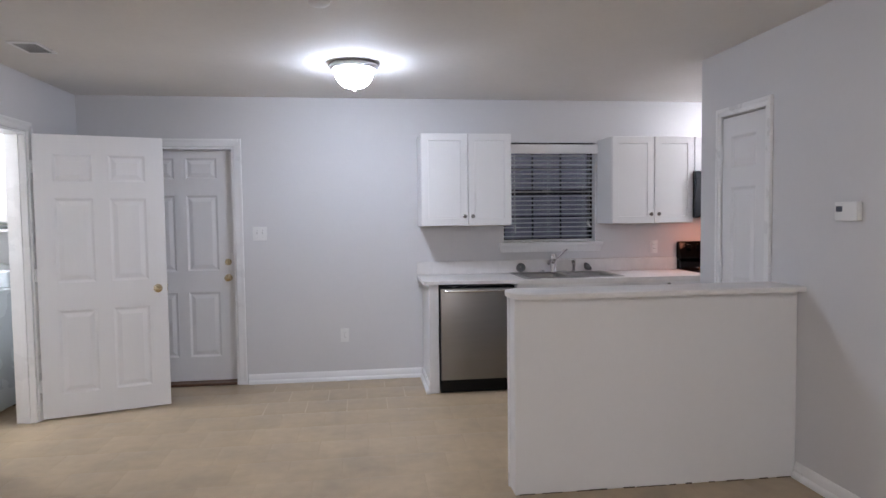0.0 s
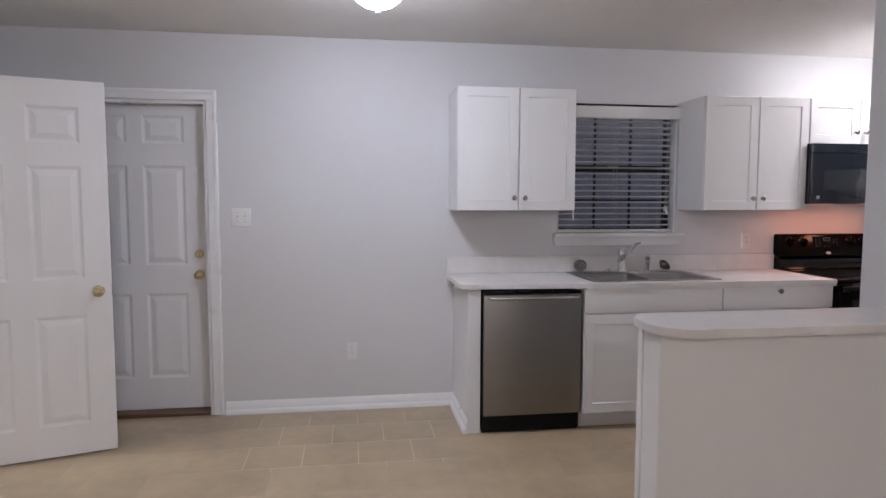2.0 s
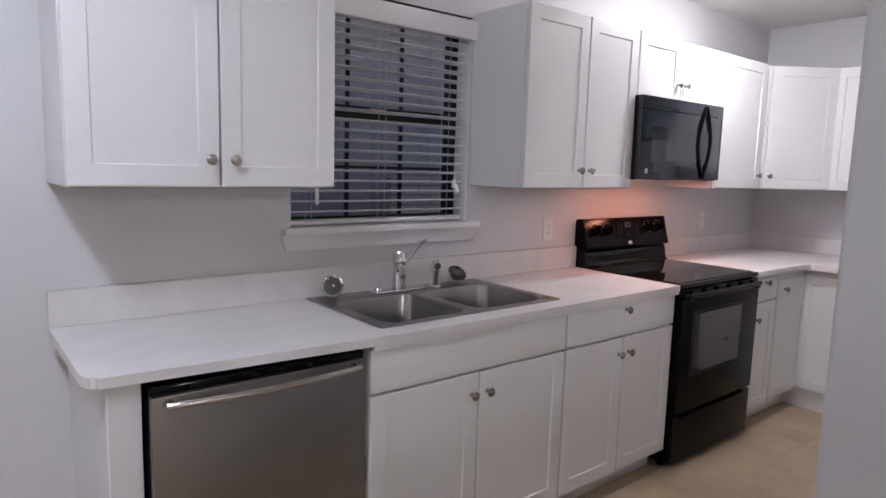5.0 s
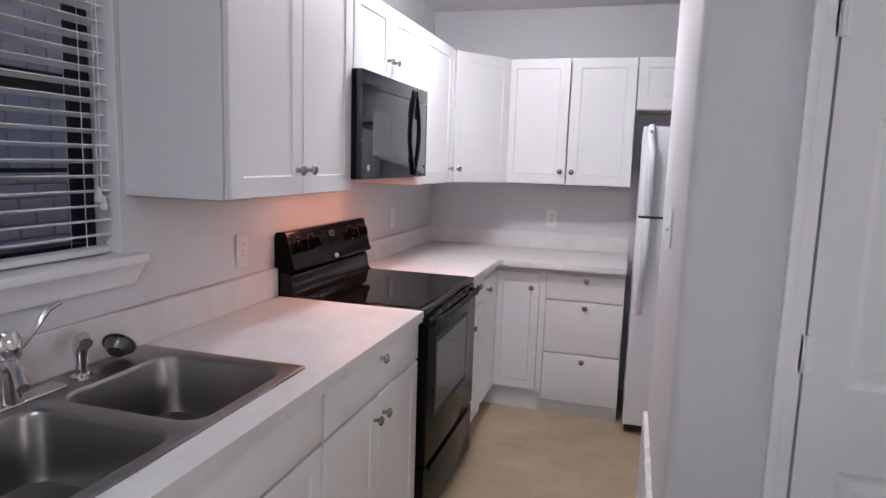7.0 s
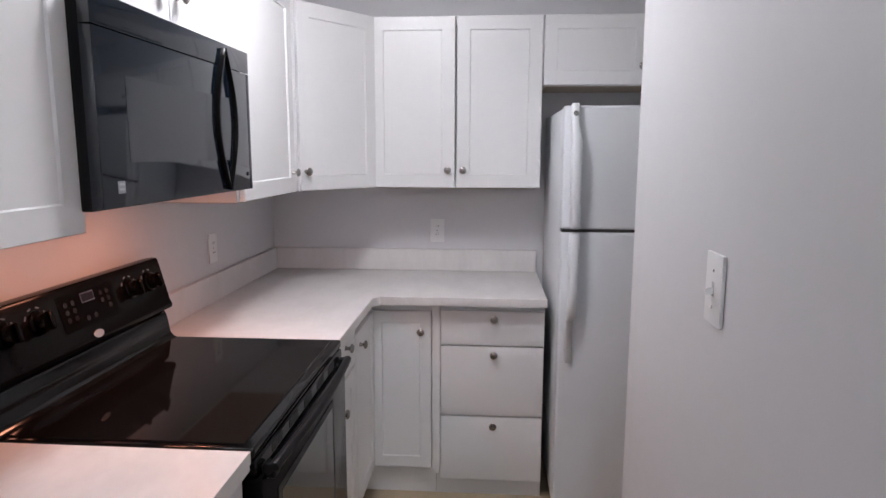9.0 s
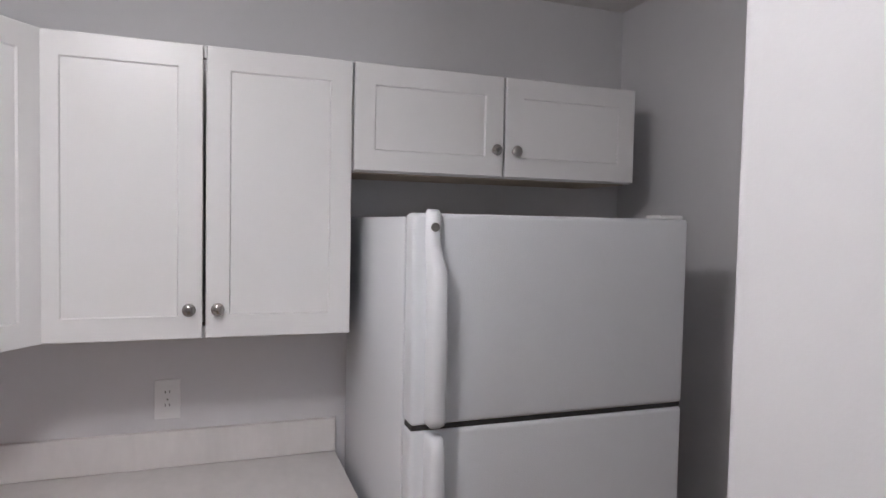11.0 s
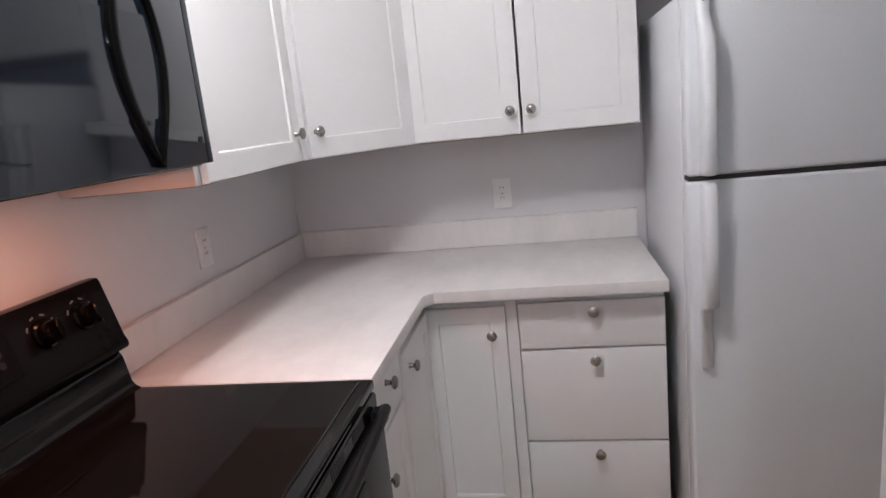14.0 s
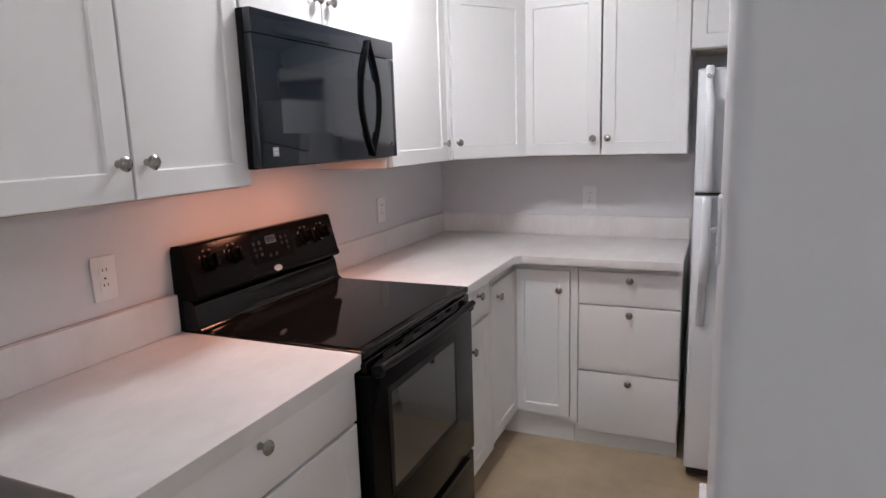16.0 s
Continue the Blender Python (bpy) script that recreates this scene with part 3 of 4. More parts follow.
def upper(m, w, label, doors, z0=UZ0, z1=UZ1, depth=UD, group="upper cabinets", seam=None):
    """A wall cabinet; the pose is that of its lower left front corner, x to the right, y into the wall."""
    c = thing("upper_cabinet", m, label, "wall cabinet", group)
    h = z1 - z0
    if seam is None:
        part("body", box(bmesh.new(), 0, w, 0, depth - 0.002, 0.0, h, 0.0015), M_CAB, c)
    else:
        d1, cut = depth - 0.002, 0.02
        ring = [(0, 0), (seam - cut, 0), (seam - cut, d1 - 0.02), (seam + cut, d1 - 0.02), (seam + cut, 0), (w, 0), (w, d1), (0, d1)]
        part("body", prism(bmesh.new(), ring, 0, h), M_CAB, c)
        part("bottom_rail", boxes((seam - cut, seam + cut, 0.001, 0.019, 0.0, 0.030)), M_CAB, c)
        part("top_rail", boxes((seam - cut, seam + cut, 0.001, 0.019, h - 0.030, h)), M_CAB, c)
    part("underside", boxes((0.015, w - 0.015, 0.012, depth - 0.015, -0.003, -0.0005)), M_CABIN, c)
    for x0, x1, kx in doors:
        shaker(c, x0, x1, 0.0, h, knob_at=(kx, 0.080) if kx is not None else None)
    return c


FY = NORTH - UD
upper(pose(0.415, FY, UZ0), 0.770, "white two-door wall cabinet beside the window with nickel knobs", [(0, 0.395, 0.362), (0.395, 0.770, 0.432)], z1=2.126)
upper(pose(2.070, FY, UZ0), 0.755, "white two-door wall cabinet between window and microwave", [(0, 0.385, 0.349), (0.385, 0.755, 0.421)])
upper(pose(2.827, FY, 1.803), 0.781, "short white two-door cabinet above the microwave", [(0, 0.375, 0.340), (0.375, 0.781, 0.412)], z0=1.803)
upper(pose(3.610, FY, UZ0), 0.606, "white single-door wall cabinet beside the microwave", [(0.012, 0.550, 0.512)])
upper(pose(EAST - UE, 5.075, UZ0, 0, 0, -90), 0.755, "white two-door wall cabinet above the east counter", [(-0.015, 0.371, 0.337), (0.373, 0.755, 0.406)], depth=UE, seam=0.372)
upper(pose(EAST - UE, 4.320, 1.805, 0, 0, -90), 0.920, "short white two-door cabinet above the refrigerator", [(0, 0.457, 0.424), (0.457, 0.920, 0.490)], z0=1.805, depth=UE)
# corner cabinet with a diagonal door
corner = thing("corner_wall_cabinet", pose(0, 0, 0), "white diagonal corner wall cabinet with a single door", "wall cabinet", "upper cabinets")
A, B = Vector((4.218, FY)), Vector((EAST - UE, 5.078))
part("body", prism(bmesh.new(), [A, B, (EAST - 0.002, 5.078), (EAST - 0.002, NORTH - 0.002), (4.220, NORTH - 0.002)], UZ0, UZ1), M_CAB, corner)
dl = (B - A).length
shaker(corner, 0.012, dl - 0.006, 0, UZ1 - UZ0, knob_at=(0.041, 0.080), turn=pose(A.x, A.y, UZ0, 0, 0, math.degrees(math.atan2(B.y - A.y, B.x - A.x))))


def lower(m, w, label, depth, group="base cabinets", toe=True, hollow=False, inset=0.062):
    c = thing("base_cabinet", m, label, "base cabinet", group)
    if hollow:
        part("body", boxes((0, 0.018, 0, depth, 0.105, 0.877), (w - 0.018, w, 0, depth, 0.105, 0.877), (0.018, w - 0.018, 0, 0.018, 0.105, 0.877),
             (0.018, w - 0.018, depth - 0.012, depth, 0.105, 0.877), (0.018, w - 0.018, 0.018, depth - 0.012, 0.105, 0.122)), M_CAB, c)
    else:
        part("body", box(bmesh.new(), 0, w, 0, depth, 0.105, 0.877, 0.0015), M_CAB, c)
    if toe:
        part("toe_kick", boxes((0, w, inset, inset + 0.013, 0, 0.104)), M_CAB, c)
    return c


BY = 5.062                                 # face frames of the north run
BDEP = NORTH - BY - 0.002
c = lower(pose(1.155, BY, 0), 0.905, "white sink cabinet with two doors and a false drawer front", BDEP, hollow=True)
slab(c, 0.0, 0.903, 0.733, 0.877, name="false_front")
shaker(c, 0.0, 0.448, 0.108, 0.728, knob_at=(0.414, 0.650))
shaker(c, 0.448, 0.903, 0.108, 0.728, knob_at=(0.487, 0.650))
c = lower(pose(2.062, BY, 0), 0.765, "white base cabinet with a drawer above two doors", BDEP)
slab(c, 0.0, 0.763, 0.733, 0.877, knob_at=(0.382, 0.848))
shaker(c, 0.0, 0.380, 0.108, 0.728, knob_at=(0.345, 0.655))
shaker(c, 0.380, 0.763, 0.108, 0.728, knob_at=(0.416, 0.655))
c = lower(pose(3.618, BY, 0), 0.289, "narrow white base cabinet with a drawer and a door", BDEP)
slab(c, 0.006, 0.280, 0.738, 0.872, knob_at=(0.132, 0.842))
shaker(c, 0.006, 0.280, 0.108, 0.733, knob_at=(0.045, 0.640))
# corner base with a folding door of two leaves
EX = 4.288
corner_base = thing("corner_base_cabinet", pose(0, 0, 0), "white corner base cabinet with a folding two-leaf door", "base cabinet", "base cabinets")
part("body", prism(bmesh.new(), [(3.908, BY), (EX + 0.019, BY), (EX + 0.019, 4.770), (EAST - 0.002, 4.770), (EAST - 0.002, NORTH - 0.002), (3.908, NORTH - 0.002)], 0.105, 0.877), M_CAB, corner_base)
part("toe_kick", boxes((3.908, EX + 0.045, BY + 0.062, BY + 0.075, 0, 0.104), (EX + 0.031, EX + 0.044, 4.770, BY + 0.062, 0, 0.104)), M_CAB, corner_base)
shaker(corner_base, 0.012, EX - 3.908 - 0.004, 0.135, 0.842, knob_at=(0.085, 0.781), turn=pose(3.908, BY, 0), fr=0.050)
part("stile", boxes((3.9085, 3.9195, BY - 0.021, BY - 0.0005, 0.108, 0.872)), M_CAB, corner_base)
shaker(corner_base, 0.004, 0.276, 0.130, 0.846, knob_at=(0.228, 0.755), turn=pose(EX + 0.019, BY, 0, 0, 0, -90), fr=0.050)
c = lower(pose(EX + 0.019, 4.768, 0, 0, 0, -90), 0.460, "white base cabinet with a stack of three drawers", EAST - EX - 0.021, inset=0.012)
part("stile", boxes((-0.0172, 0.016, -0.021, -0.0005, 0.108, 0.872)), M_CAB, c)
for z0, z1, kz in ((0.697, 0.850, 0.818), (0.381, 0.694, 0.661), (0.082, 0.378, 0.341)):
    slab(c, 0.018, 0.460, z0, z1, knob_at=(0.246, kz))

# stub wall that closes the end of the counter
setting("wall_counter_end", box(bmesh.new(), 0.446, 0.524, 5.100, NORTH - 0.001, 0, 0.887, 0.002), M_WHITEWALL, "white painted panel at the counter's end", "end panel")


# ---- worktops ----
CF = 5.026
bm = bmesh.new()
SX0, SX1, SY0, SY1 = 1.235, 2.096, 5.108, 5.638       # sink rim
xs, ys = (0.398, SX0 + 0.02, SX1 - 0.02, 2.838), (CF, SY0 + 0.02, SY1 - 0.02, NORTH - 0.001)
vg = {(i, j, k): bm.verts.new((xs[i] + (0.022 if i == j == 0 else 0), ys[j] + (0.058 if i == j == 0 else 0), (0.888, 0.915)[k])) for i in range(4) for j in range(4) for k in range(2)}
for i in range(3):
    for j in range(3):
        for k in range(2):
            if (i, j) != (1, 1):
                bm.faces.new([vg[p] for p in ((i, j, k), (i + 1, j, k), (i + 1, j + 1, k), (i, j + 1, k))])
for i in range(3):
    for j in (0, 3):
        bm.faces.new([vg[p] for p in ((i, j, 0), (i + 1, j, 0), (i + 1, j, 1), (i, j, 1))])
        bm.faces.new([vg[p] for p in ((j, i, 0), (j, i + 1, 0), (j, i + 1, 1), (j, i, 1))])
for a, b in (((1, 1), (2, 1)), ((2, 1), (2, 2)), ((2, 2), (1, 2)), ((1, 2), (1, 1))):
    bm.faces.new([vg[p] for p in ((*a, 0), (*b, 0), (*b, 1), (*a, 1))])
bmesh.ops.recalc_face_normals(bm, faces=bm.faces[:])
bmesh.ops.bevel(bm, geom=[e for e in bm.edges if all(abs(v.co.x - 0.420) < 1e-5 and abs(v.co.y - CF - 0.058) < 1e-5 for v in e.verts)], offset=0.012, segments=3, affect="EDGES")
counter = tagged(part("worktop", bm, M_TOP), "white marbled laminate worktop with an inset sink", "countertop")
part("backsplash", box(bmesh.new(), 0.398, 2.838, NORTH - 0.020, NORTH - 0.001, 0.9155, 1.030, 0.002), M_TOP, counter)
part("cleat", boxes((0.405, 0.4445, NORTH - 0.075, NORTH - 0.003, 0.842, 0.8875), bev=0.003), M_TOP, counter)
part("caulk_line", boxes((1.700, 2.836, NORTH - 0.0055, NORTH - 0.0008, 1.0302, 1.0322), bev=0.0008), M_CAULK, counter, "browned caulk line along the wall")
part("edge_band", boxes((1.160, 2.838, CF + 0.003, CF + 0.018, 0.873, 0.8875)), M_TOP, counter)
bm = prism(bmesh.new(), [(3.612, NORTH - 0.001), (3.612, CF), (4.205, CF), (4.235, 5.000), (4.235, 4.305), (EAST - 0.001, 4.305), (EAST - 0.001, NORTH - 0.001)], 0.878, 0.915, bev=0.003)
counter2 = tagged(part("worktop", bm, M_TOP), "white marbled laminate L-shaped worktop in the corner", "countertop")
part("backsplash", box(bmesh.new(), 3.612, EAST - 0.022, NORTH - 0.020, NORTH - 0.001, 0.9155, 1.025, 0.002), M_TOP, counter2)
part("backsplash", box(bmesh.new(), EAST - 0.020, EAST - 0.001, 4.305, NORTH - 0.001, 0.9155, 1.025, 0.002), M_TOP, counter2)

# half wall and its bar top
setting("half_wall", box(bmesh.new(), 0.678, PX - 0.001, 3.175, 3.305, 0, 1.015, 0.003), M_WHITEWALL, "white painted half wall between room and kitchen", "half wall")
setting("half_wall_trim", boxes((0.6715, 0.6775, 3.283, 3.309, 0, 1.013), bev=0.001), M_TRIM, "white corner strip on the half wall's end", "trim")
bm, x = bmesh.new(), 0.70
while x < 2.18:
    w = random.uniform(0.02, 0.11)
    box(bm, x, x + w, 3.1715, 3.1745, 0.0004, random.uniform(0.003, 0.007))
    x += w + random.uniform(0.0, 0.10)
setting("half_wall_gap", bm, M_DIRT, "dark grimy gap along the foot of the half wall", "floor gap")
out = [(PX - 0.002, 3.108), (PX - 0.002, 3.395)]
out += [(0.757 + 0.095 * math.cos(radians(a)), 3.300 + 0.095 * math.sin(radians(a))) for a in range(90, 181, 10)]
out += [(0.777 + 0.115 * math.cos(radians(a)), 3.223 + 0.115 * math.sin(radians(a))) for a in range(180, 271, 10)]
bar = thing("bar_top", pose(0, 0, 0), "white laminate bar top with rounded end on the half wall", "bar counter")
part("slab", prism(bmesh.new(), out, 1.0185, 1.043, bev=0.003), M_TOP, bar)
part("edge_band", prism(bmesh.new(), [(x - (0.0015 if x < 2 else 0), y + (0.0015 if y > 3.2 else -0.0015)) for x, y in out], 1.0165, 1.0395), M_TOP, bar)


# ---- sink and tap ----
sink = thing("kitchen_sink", pose(0, 0, 0.9155), "stainless steel double-bowl sink set into the worktop", "sink")
bowls = [(1.280, 1.638, 5.138, 5.520), (1.682, 2.046, 5.138, 5.520)]
bm = bmesh.new()


def quads(rings):
    vs = [[bm.verts.new(p) for p in ring] for ring in rings]
    for a, b in zip(vs, vs[1:]):
        for k in range(len(a)):
            bm.faces.new((a[k], a[(k + 1) % len(a)], b[(k + 1) % len(a)], b[k]))
    return vs


def square_up(x0, x1, y0, y1, r, X0, X1, Y0, Y1, z):
    """The points of a rounded outline carried out to a rectangle round it, corner to corner."""
    out = []
    for k, (x, y, _) in enumerate(round_rect(x0, x1, y0, y1, r, z, 6)):
        q, i = divmod(k, 7)
        X, Y = (X1, X0, X0, X1)[q], (Y1, Y1, Y0, Y0)[q]
        first_x = q in (0, 2)
        if i == 3:
            out.append((X, Y, z))
        elif (i < 3) == first_x:
            out.append((X, y, z))
        else:
            out.append((x, Y, z))
    return out


E6 = 0.007
quads([round_rect(SX0, SX1, SY0, SY1, 0.012, 0.0005), round_rect(SX0 + 0.002, SX1 - 0.002, SY0 + 0.002, SY1 - 0.002, 0.010, 0.005),
       round_rect(SX0 + E6, SX1 - E6, SY0 + E6, SY1 - E6, 0.002, 0.006)])
xm = (bowls[0][1] + bowls[1][0]) / 2
for (x0, x1, y0, y1), X0, X1 in zip(bowls, (SX0 + E6, xm), (xm, SX1 - E6)):
    vs = quads([square_up(x0, x1, y0, y1, 0.055, X0, X1, SY0 + E6, SY1 - E6, 0.006),
           round_rect(x0, x1, y0, y1, 0.055, 0.0055, 6), round_rect(x0 + 0.004, x1 - 0.004, y0 + 0.004, y1 - 0.004, 0.053, 0.003, 6),
           round_rect(x0 + 0.007, x1 - 0.007, y0 + 0.007, y1 - 0.007, 0.052, -0.006, 6),
           round_rect(x0 + 0.014, x1 - 0.014, y0 + 0.014, y1 - 0.014, 0.055, -0.125, 6), round_rect(x0 + 0.020, x1 - 0.020, y0 + 0.020, y1 - 0.020, 0.055, -0.148, 6),
           round_rect(x0 + 0.045, x1 - 0.045, y0 + 0.045, y1 - 0.045, 0.05, -0.162, 6)])
    bm.faces.new(vs[-1])
bmesh.ops.remove_doubles(bm, verts=bm.verts[:], dist=0.0004)
part("basin", bm, M_SINK, sink)
for x0, x1, y0, y1 in bowls:
    part("drain", lathe(bmesh.new(), [(0, -0.1600), (0.045, -0.1600), (0.043, -0.158), (0.030, -0.1595), (0, -0.1598)], pose((x0 + x1) / 2, (y0 + y1) / 2, 0), 24), M_CHROME, sink)

tap = thing("kitchen_tap", pose(1.622, 5.568, 0.9215), "chrome single-lever kitchen tap on the sink deck", "tap")
part("base_plate", box(bmesh.new(), -0.125, 0.125, -0.027, 0.027, 0, 0.010, 0.005, 2), M_CHROME, tap)
part("plate_cap", lathe(bmesh.new(), [(0, 0.009), (0.017, 0.009), (0.017, 0.018), (0.012, 0.024), (0, 0.025)], pose(-0.104, -0.004, 0), 18), M_CHROME, tap)
part("body", lathe(bmesh.new(), [(0, 0.008), (0.030, 0.008), (0.029, 0.020), (0.025, 0.080), (0.025, 0.105), (0.029, 0.112), (0.029, 0.145), (0.021, 0.164), (0, 0.168)], seg=24), M_CHROME, tap)
part("spout", tube(bmesh.new(), bezier((-0.006, -0.012, 0.090), (-0.050, -0.086, 0.135), (-0.088, -0.150, 0.088), 10), [0.017, 0.016, 0.015, 0.0145, 0.014, 0.0135, 0.013, 0.013, 0.013, 0.013, 0.012], 14), M_CHROME, tap)
part("lever", tube(bmesh.new(), bezier((0.014, 0.0, 0.112), (0.058, -0.002, 0.135), (0.096, -0.008, 0.194), 6) + [(0.128, -0.012, 0.204)], [0.011, 0.009, 0.0075, 0.007, 0.007, 0.008, 0.010, 0.006], 12), M_CHROME, tap)
spray = thing("sink_sprayer", pose(1.812, 5.570, 0.9215), "chrome pull-out sprayer standing on the sink deck", "sprayer")
part("collar", lathe(bmesh.new(), [(0, 0), (0.026, 0), (0.025, 0.006), (0.016, 0.012), (0, 0.012)]), M_CHROME, spray)
part("wand", lathe(bmesh.new(), [(0, 0.01), (0.014, 0.01), (0.013, 0.045), (0.016, 0.060), (0.018, 0.085), (0.012, 0.100), (0, 0.103)]), M_CHROME, spray)
part("head", tube(bmesh.new(), [(0.004, 0.008, 0.090), (-0.006, -0.012, 0.098), (-0.016, -0.034, 0.092)], [0.016, 0.019, 0.016], 14), M_CHROME, spray)


def strainer(m, label):
    s = thing("sink_strainer", m, label, "sink strainer", "sink strainers")
    q = 0.95
    part("basket", lathe(bmesh.new(), [(q * r, q * d) for r, d in [(0.0, -0.026), (0.022, -0.026), (0.032, -0.014), (0.036, 0.0), (0.045, 0.001), (0.045, 0.004), (0.037, 0.004), (0.033, -0.010), (0.020, -0.021), (0, -0.021)]], seg=28), M_STRAINER, s)
    part("screen", lathe(bmesh.new(), [(q * r, q * d) for r, d in [(0, -0.0052), (0.0335, -0.0052), (0.0335, -0.0040), (0, -0.0030)]], seg=28), M_DARKMETAL, s, "dark perforated screen")
    part("post", lathe(bmesh.new(), [(q * r, q * d) for r, d in [(0, -0.017), (0.004, -0.017), (0.004, 0.006), (0.008, 0.010), (0.007, 0.016), (0, 0.018)]], seg=14), M_NICKEL, s)
    return s


strainer(pose(1.327, 5.588, 0.9660, 80, 0, -22), "chrome basket strainer leaning against the backsplash")
strainer(pose(1.948, 5.586, 0.9640, 56, 0, 112), "chrome basket strainer tipped on the sink deck")


# ---- dishwasher ----
dw = thing("dishwasher", pose(0.530, 5.045, 0), "stainless steel dishwasher with a bowed bar handle", "dishwasher")
DWW = 0.615
part("body", boxes((0.004, DWW - 0.004, 0.035, 0.56, 0.02, 0.868)), M_BLACKMATT, dw)
part("door", box(bmesh.new(), 0.004, DWW - 0.006, 0.0, 0.034, 0.118, 0.854, 0.005, 2), M_STEEL, dw)
part("control_strip", box(bmesh.new(), 0.004, DWW - 0.006, 0.012, 0.034, 0.855, 0.874, 0.002), M_BLACK, dw)
part("toe_panel", boxes((0.004, DWW - 0.006, 0.050, 0.062, 0.004, 0.117)), M_BLACKMATT, dw)
part("handle", tube(bmesh.new(), [(0.035, -0.012, 0.838)] + [(0.035 + 0.54 * k / 12, -0.026 - 0.034 * math.sin(math.pi * k / 12), 0.838 + 0.003 * math.sin(math.pi * k / 12)) for k in range(13)] + [(0.575, -0.012, 0.838)], 0.0095, 12), M_BAR, dw, "polished bowed handle")
for x in (0.045, 0.565):
    part("handle_mount", tube(bmesh.new(), [(x, 0.002, 0.838), (x, -0.030, 0.838)], 0.009, 12), M_BAR, dw)
for x in (0.10, 0.18, 0.26, 0.34, 0.42, 0.50):
    part("button", boxes((x, x + 0.018, 0.006, 0.0125, 0.861, 0.867)), M_BLACKMATT, dw)


# ---- range ----
RX0, RX1 = 2.842, 3.606
RW = RX1 - RX0
rg = thing("electric_range", pose(RX0, 5.012, 0), "black freestanding electric range with glass cooktop", "range")
part("body", boxes((0.004, RW - 0.004, 0.036, 0.630, 0.030, 0.893)), M_BLACKFRONT, rg)
part("oven_door", box(bmesh.new(), 0.003, RW - 0.003, -0.004, 0.034, 0.285, 0.850, 0.008, 2), M_BLACKFRONT, rg)
part("oven_window", box(bmesh.new(), 0.115, RW - 0.190, -0.0075, -0.0035, 0.476, 0.766, 0.001), M_OVENGLASS, rg, "smoked glass oven window")
part("window_border", boxes((0.095, 0.114, -0.006, -0.0035, 0.456, 0.784), (RW - 0.189, RW - 0.170, -0.006, -0.0035, 0.456, 0.784),
     (0.114, RW - 0.189, -0.006, -0.0035, 0.456, 0.475), (0.114, RW - 0.189, -0.006, -0.0035, 0.767, 0.784)), M_BLACKMATT, rg)
part("oven_handle", tube(bmesh.new(), [(0.035, -0.004, 0.856)] + [(0.035 + (RW - 0.07) * k / 14, -0.020 - 0.013 * math.sin(math.pi * k / 14), 0.864) for k in range(15)] + [(RW - 0.035, -0.004, 0.856)], 0.0120, 12), M_BLACKMATT, rg, "curved black handle")
for x in (0.045, RW - 0.045):
    part("handle_mount", box(bmesh.new(), x - 0.016, x + 0.016, -0.024, 0.006, 0.838, 0.870, 0.004), M_BLACKMATT, rg)
part("vent_strip", box(bmesh.new(), 0.003, RW - 0.003, 0.006, 0.036, 0.856, 0.890, 0.004), M_BLACK, rg)
for k in range(5):
    bm = bmesh.new()
    for j in range(7):
        box(bm, 0.10 + k * 0.122 + j * 0.010, 0.105 + k * 0.122 + j * 0.010, 0.0045, 0.0065, 0.863, 0.884)
    part("vent_slots", bm, M_DIMPRINT, rg, "dark grey vent slots")
part("drawer", box(bmesh.new(), 0.003, RW - 0.003, 0.0, 0.034, 0.034, 0.272, 0.008, 2), M_BLACKFRONT, rg)
part("drawer_pull", box(bmesh.new(), 0.06, RW - 0.06, -0.010, 0.004, 0.250, 0.268, 0.004, 2), M_BLACKFRONT, rg)
for x in (0.05, RW - 0.05):
    for y in (0.08, 0.58):
        part("foot", lathe(bmesh.new(), [(0, 0), (0.018, 0), (0.018, 0.012), (0.008, 0.014), (0.008, 0.031), (0, 0.031)], pose(x, y, 0), 14), M_BLACKMATT, rg)
part("cooktop_frame", box(bmesh.new(), 0.0, RW, 0.008, 0.620, 0.894, 0.917, 0.007, 3), M_BLACK, rg)
part("cooktop_glass", box(bmesh.new(), 0.018, RW - 0.018, 0.034, 0.545, 0.9155, 0.9205, 0.002), M_COOKGLASS, rg, "black ceramic glass cooktop")
# backguard: a curved riser below a leaning control panel
bm = bmesh.new()
prof = [(0.548, 0.915), (0.562, 0.923), (0.570, 0.934), (0.574, 0.960), (0.580, 0.992), (0.586, 1.002), (0.597, 1.009), (0.652, 1.009), (0.652, 0.900), (0.548, 0.900)]
loops(bm, [[Vector((x, y, z)) for y, z in prof] for x in (0.004, RW - 0.004)])
part("riser", bm, M_BLACK, rg)
bm = bmesh.new()
prof = [(0.560, 1.024), (0.562, 1.016), (0.568, 1.012), (0.645, 1.012), (0.652, 1.020), (0.652, 1.160), (0.645, 1.172), (0.620, 1.176), (0.606, 1.175), (0.600, 1.168), (0.567, 1.040), (0.562, 1.032)]
loops(bm, [[Vector((x, y, z)) for y, z in prof] for x in (0.0, RW)])
part("control_panel", bm, M_PANEL, rg)
lean = math.degrees(math.atan2(0.033, 0.128))


def on_panel(x, u):
    """A pose on the leaning face: x along it, u up it, -y out of it."""
    return pose(x, 0.567 + 0.033 * u / 0.128, 1.040 + u, -lean)


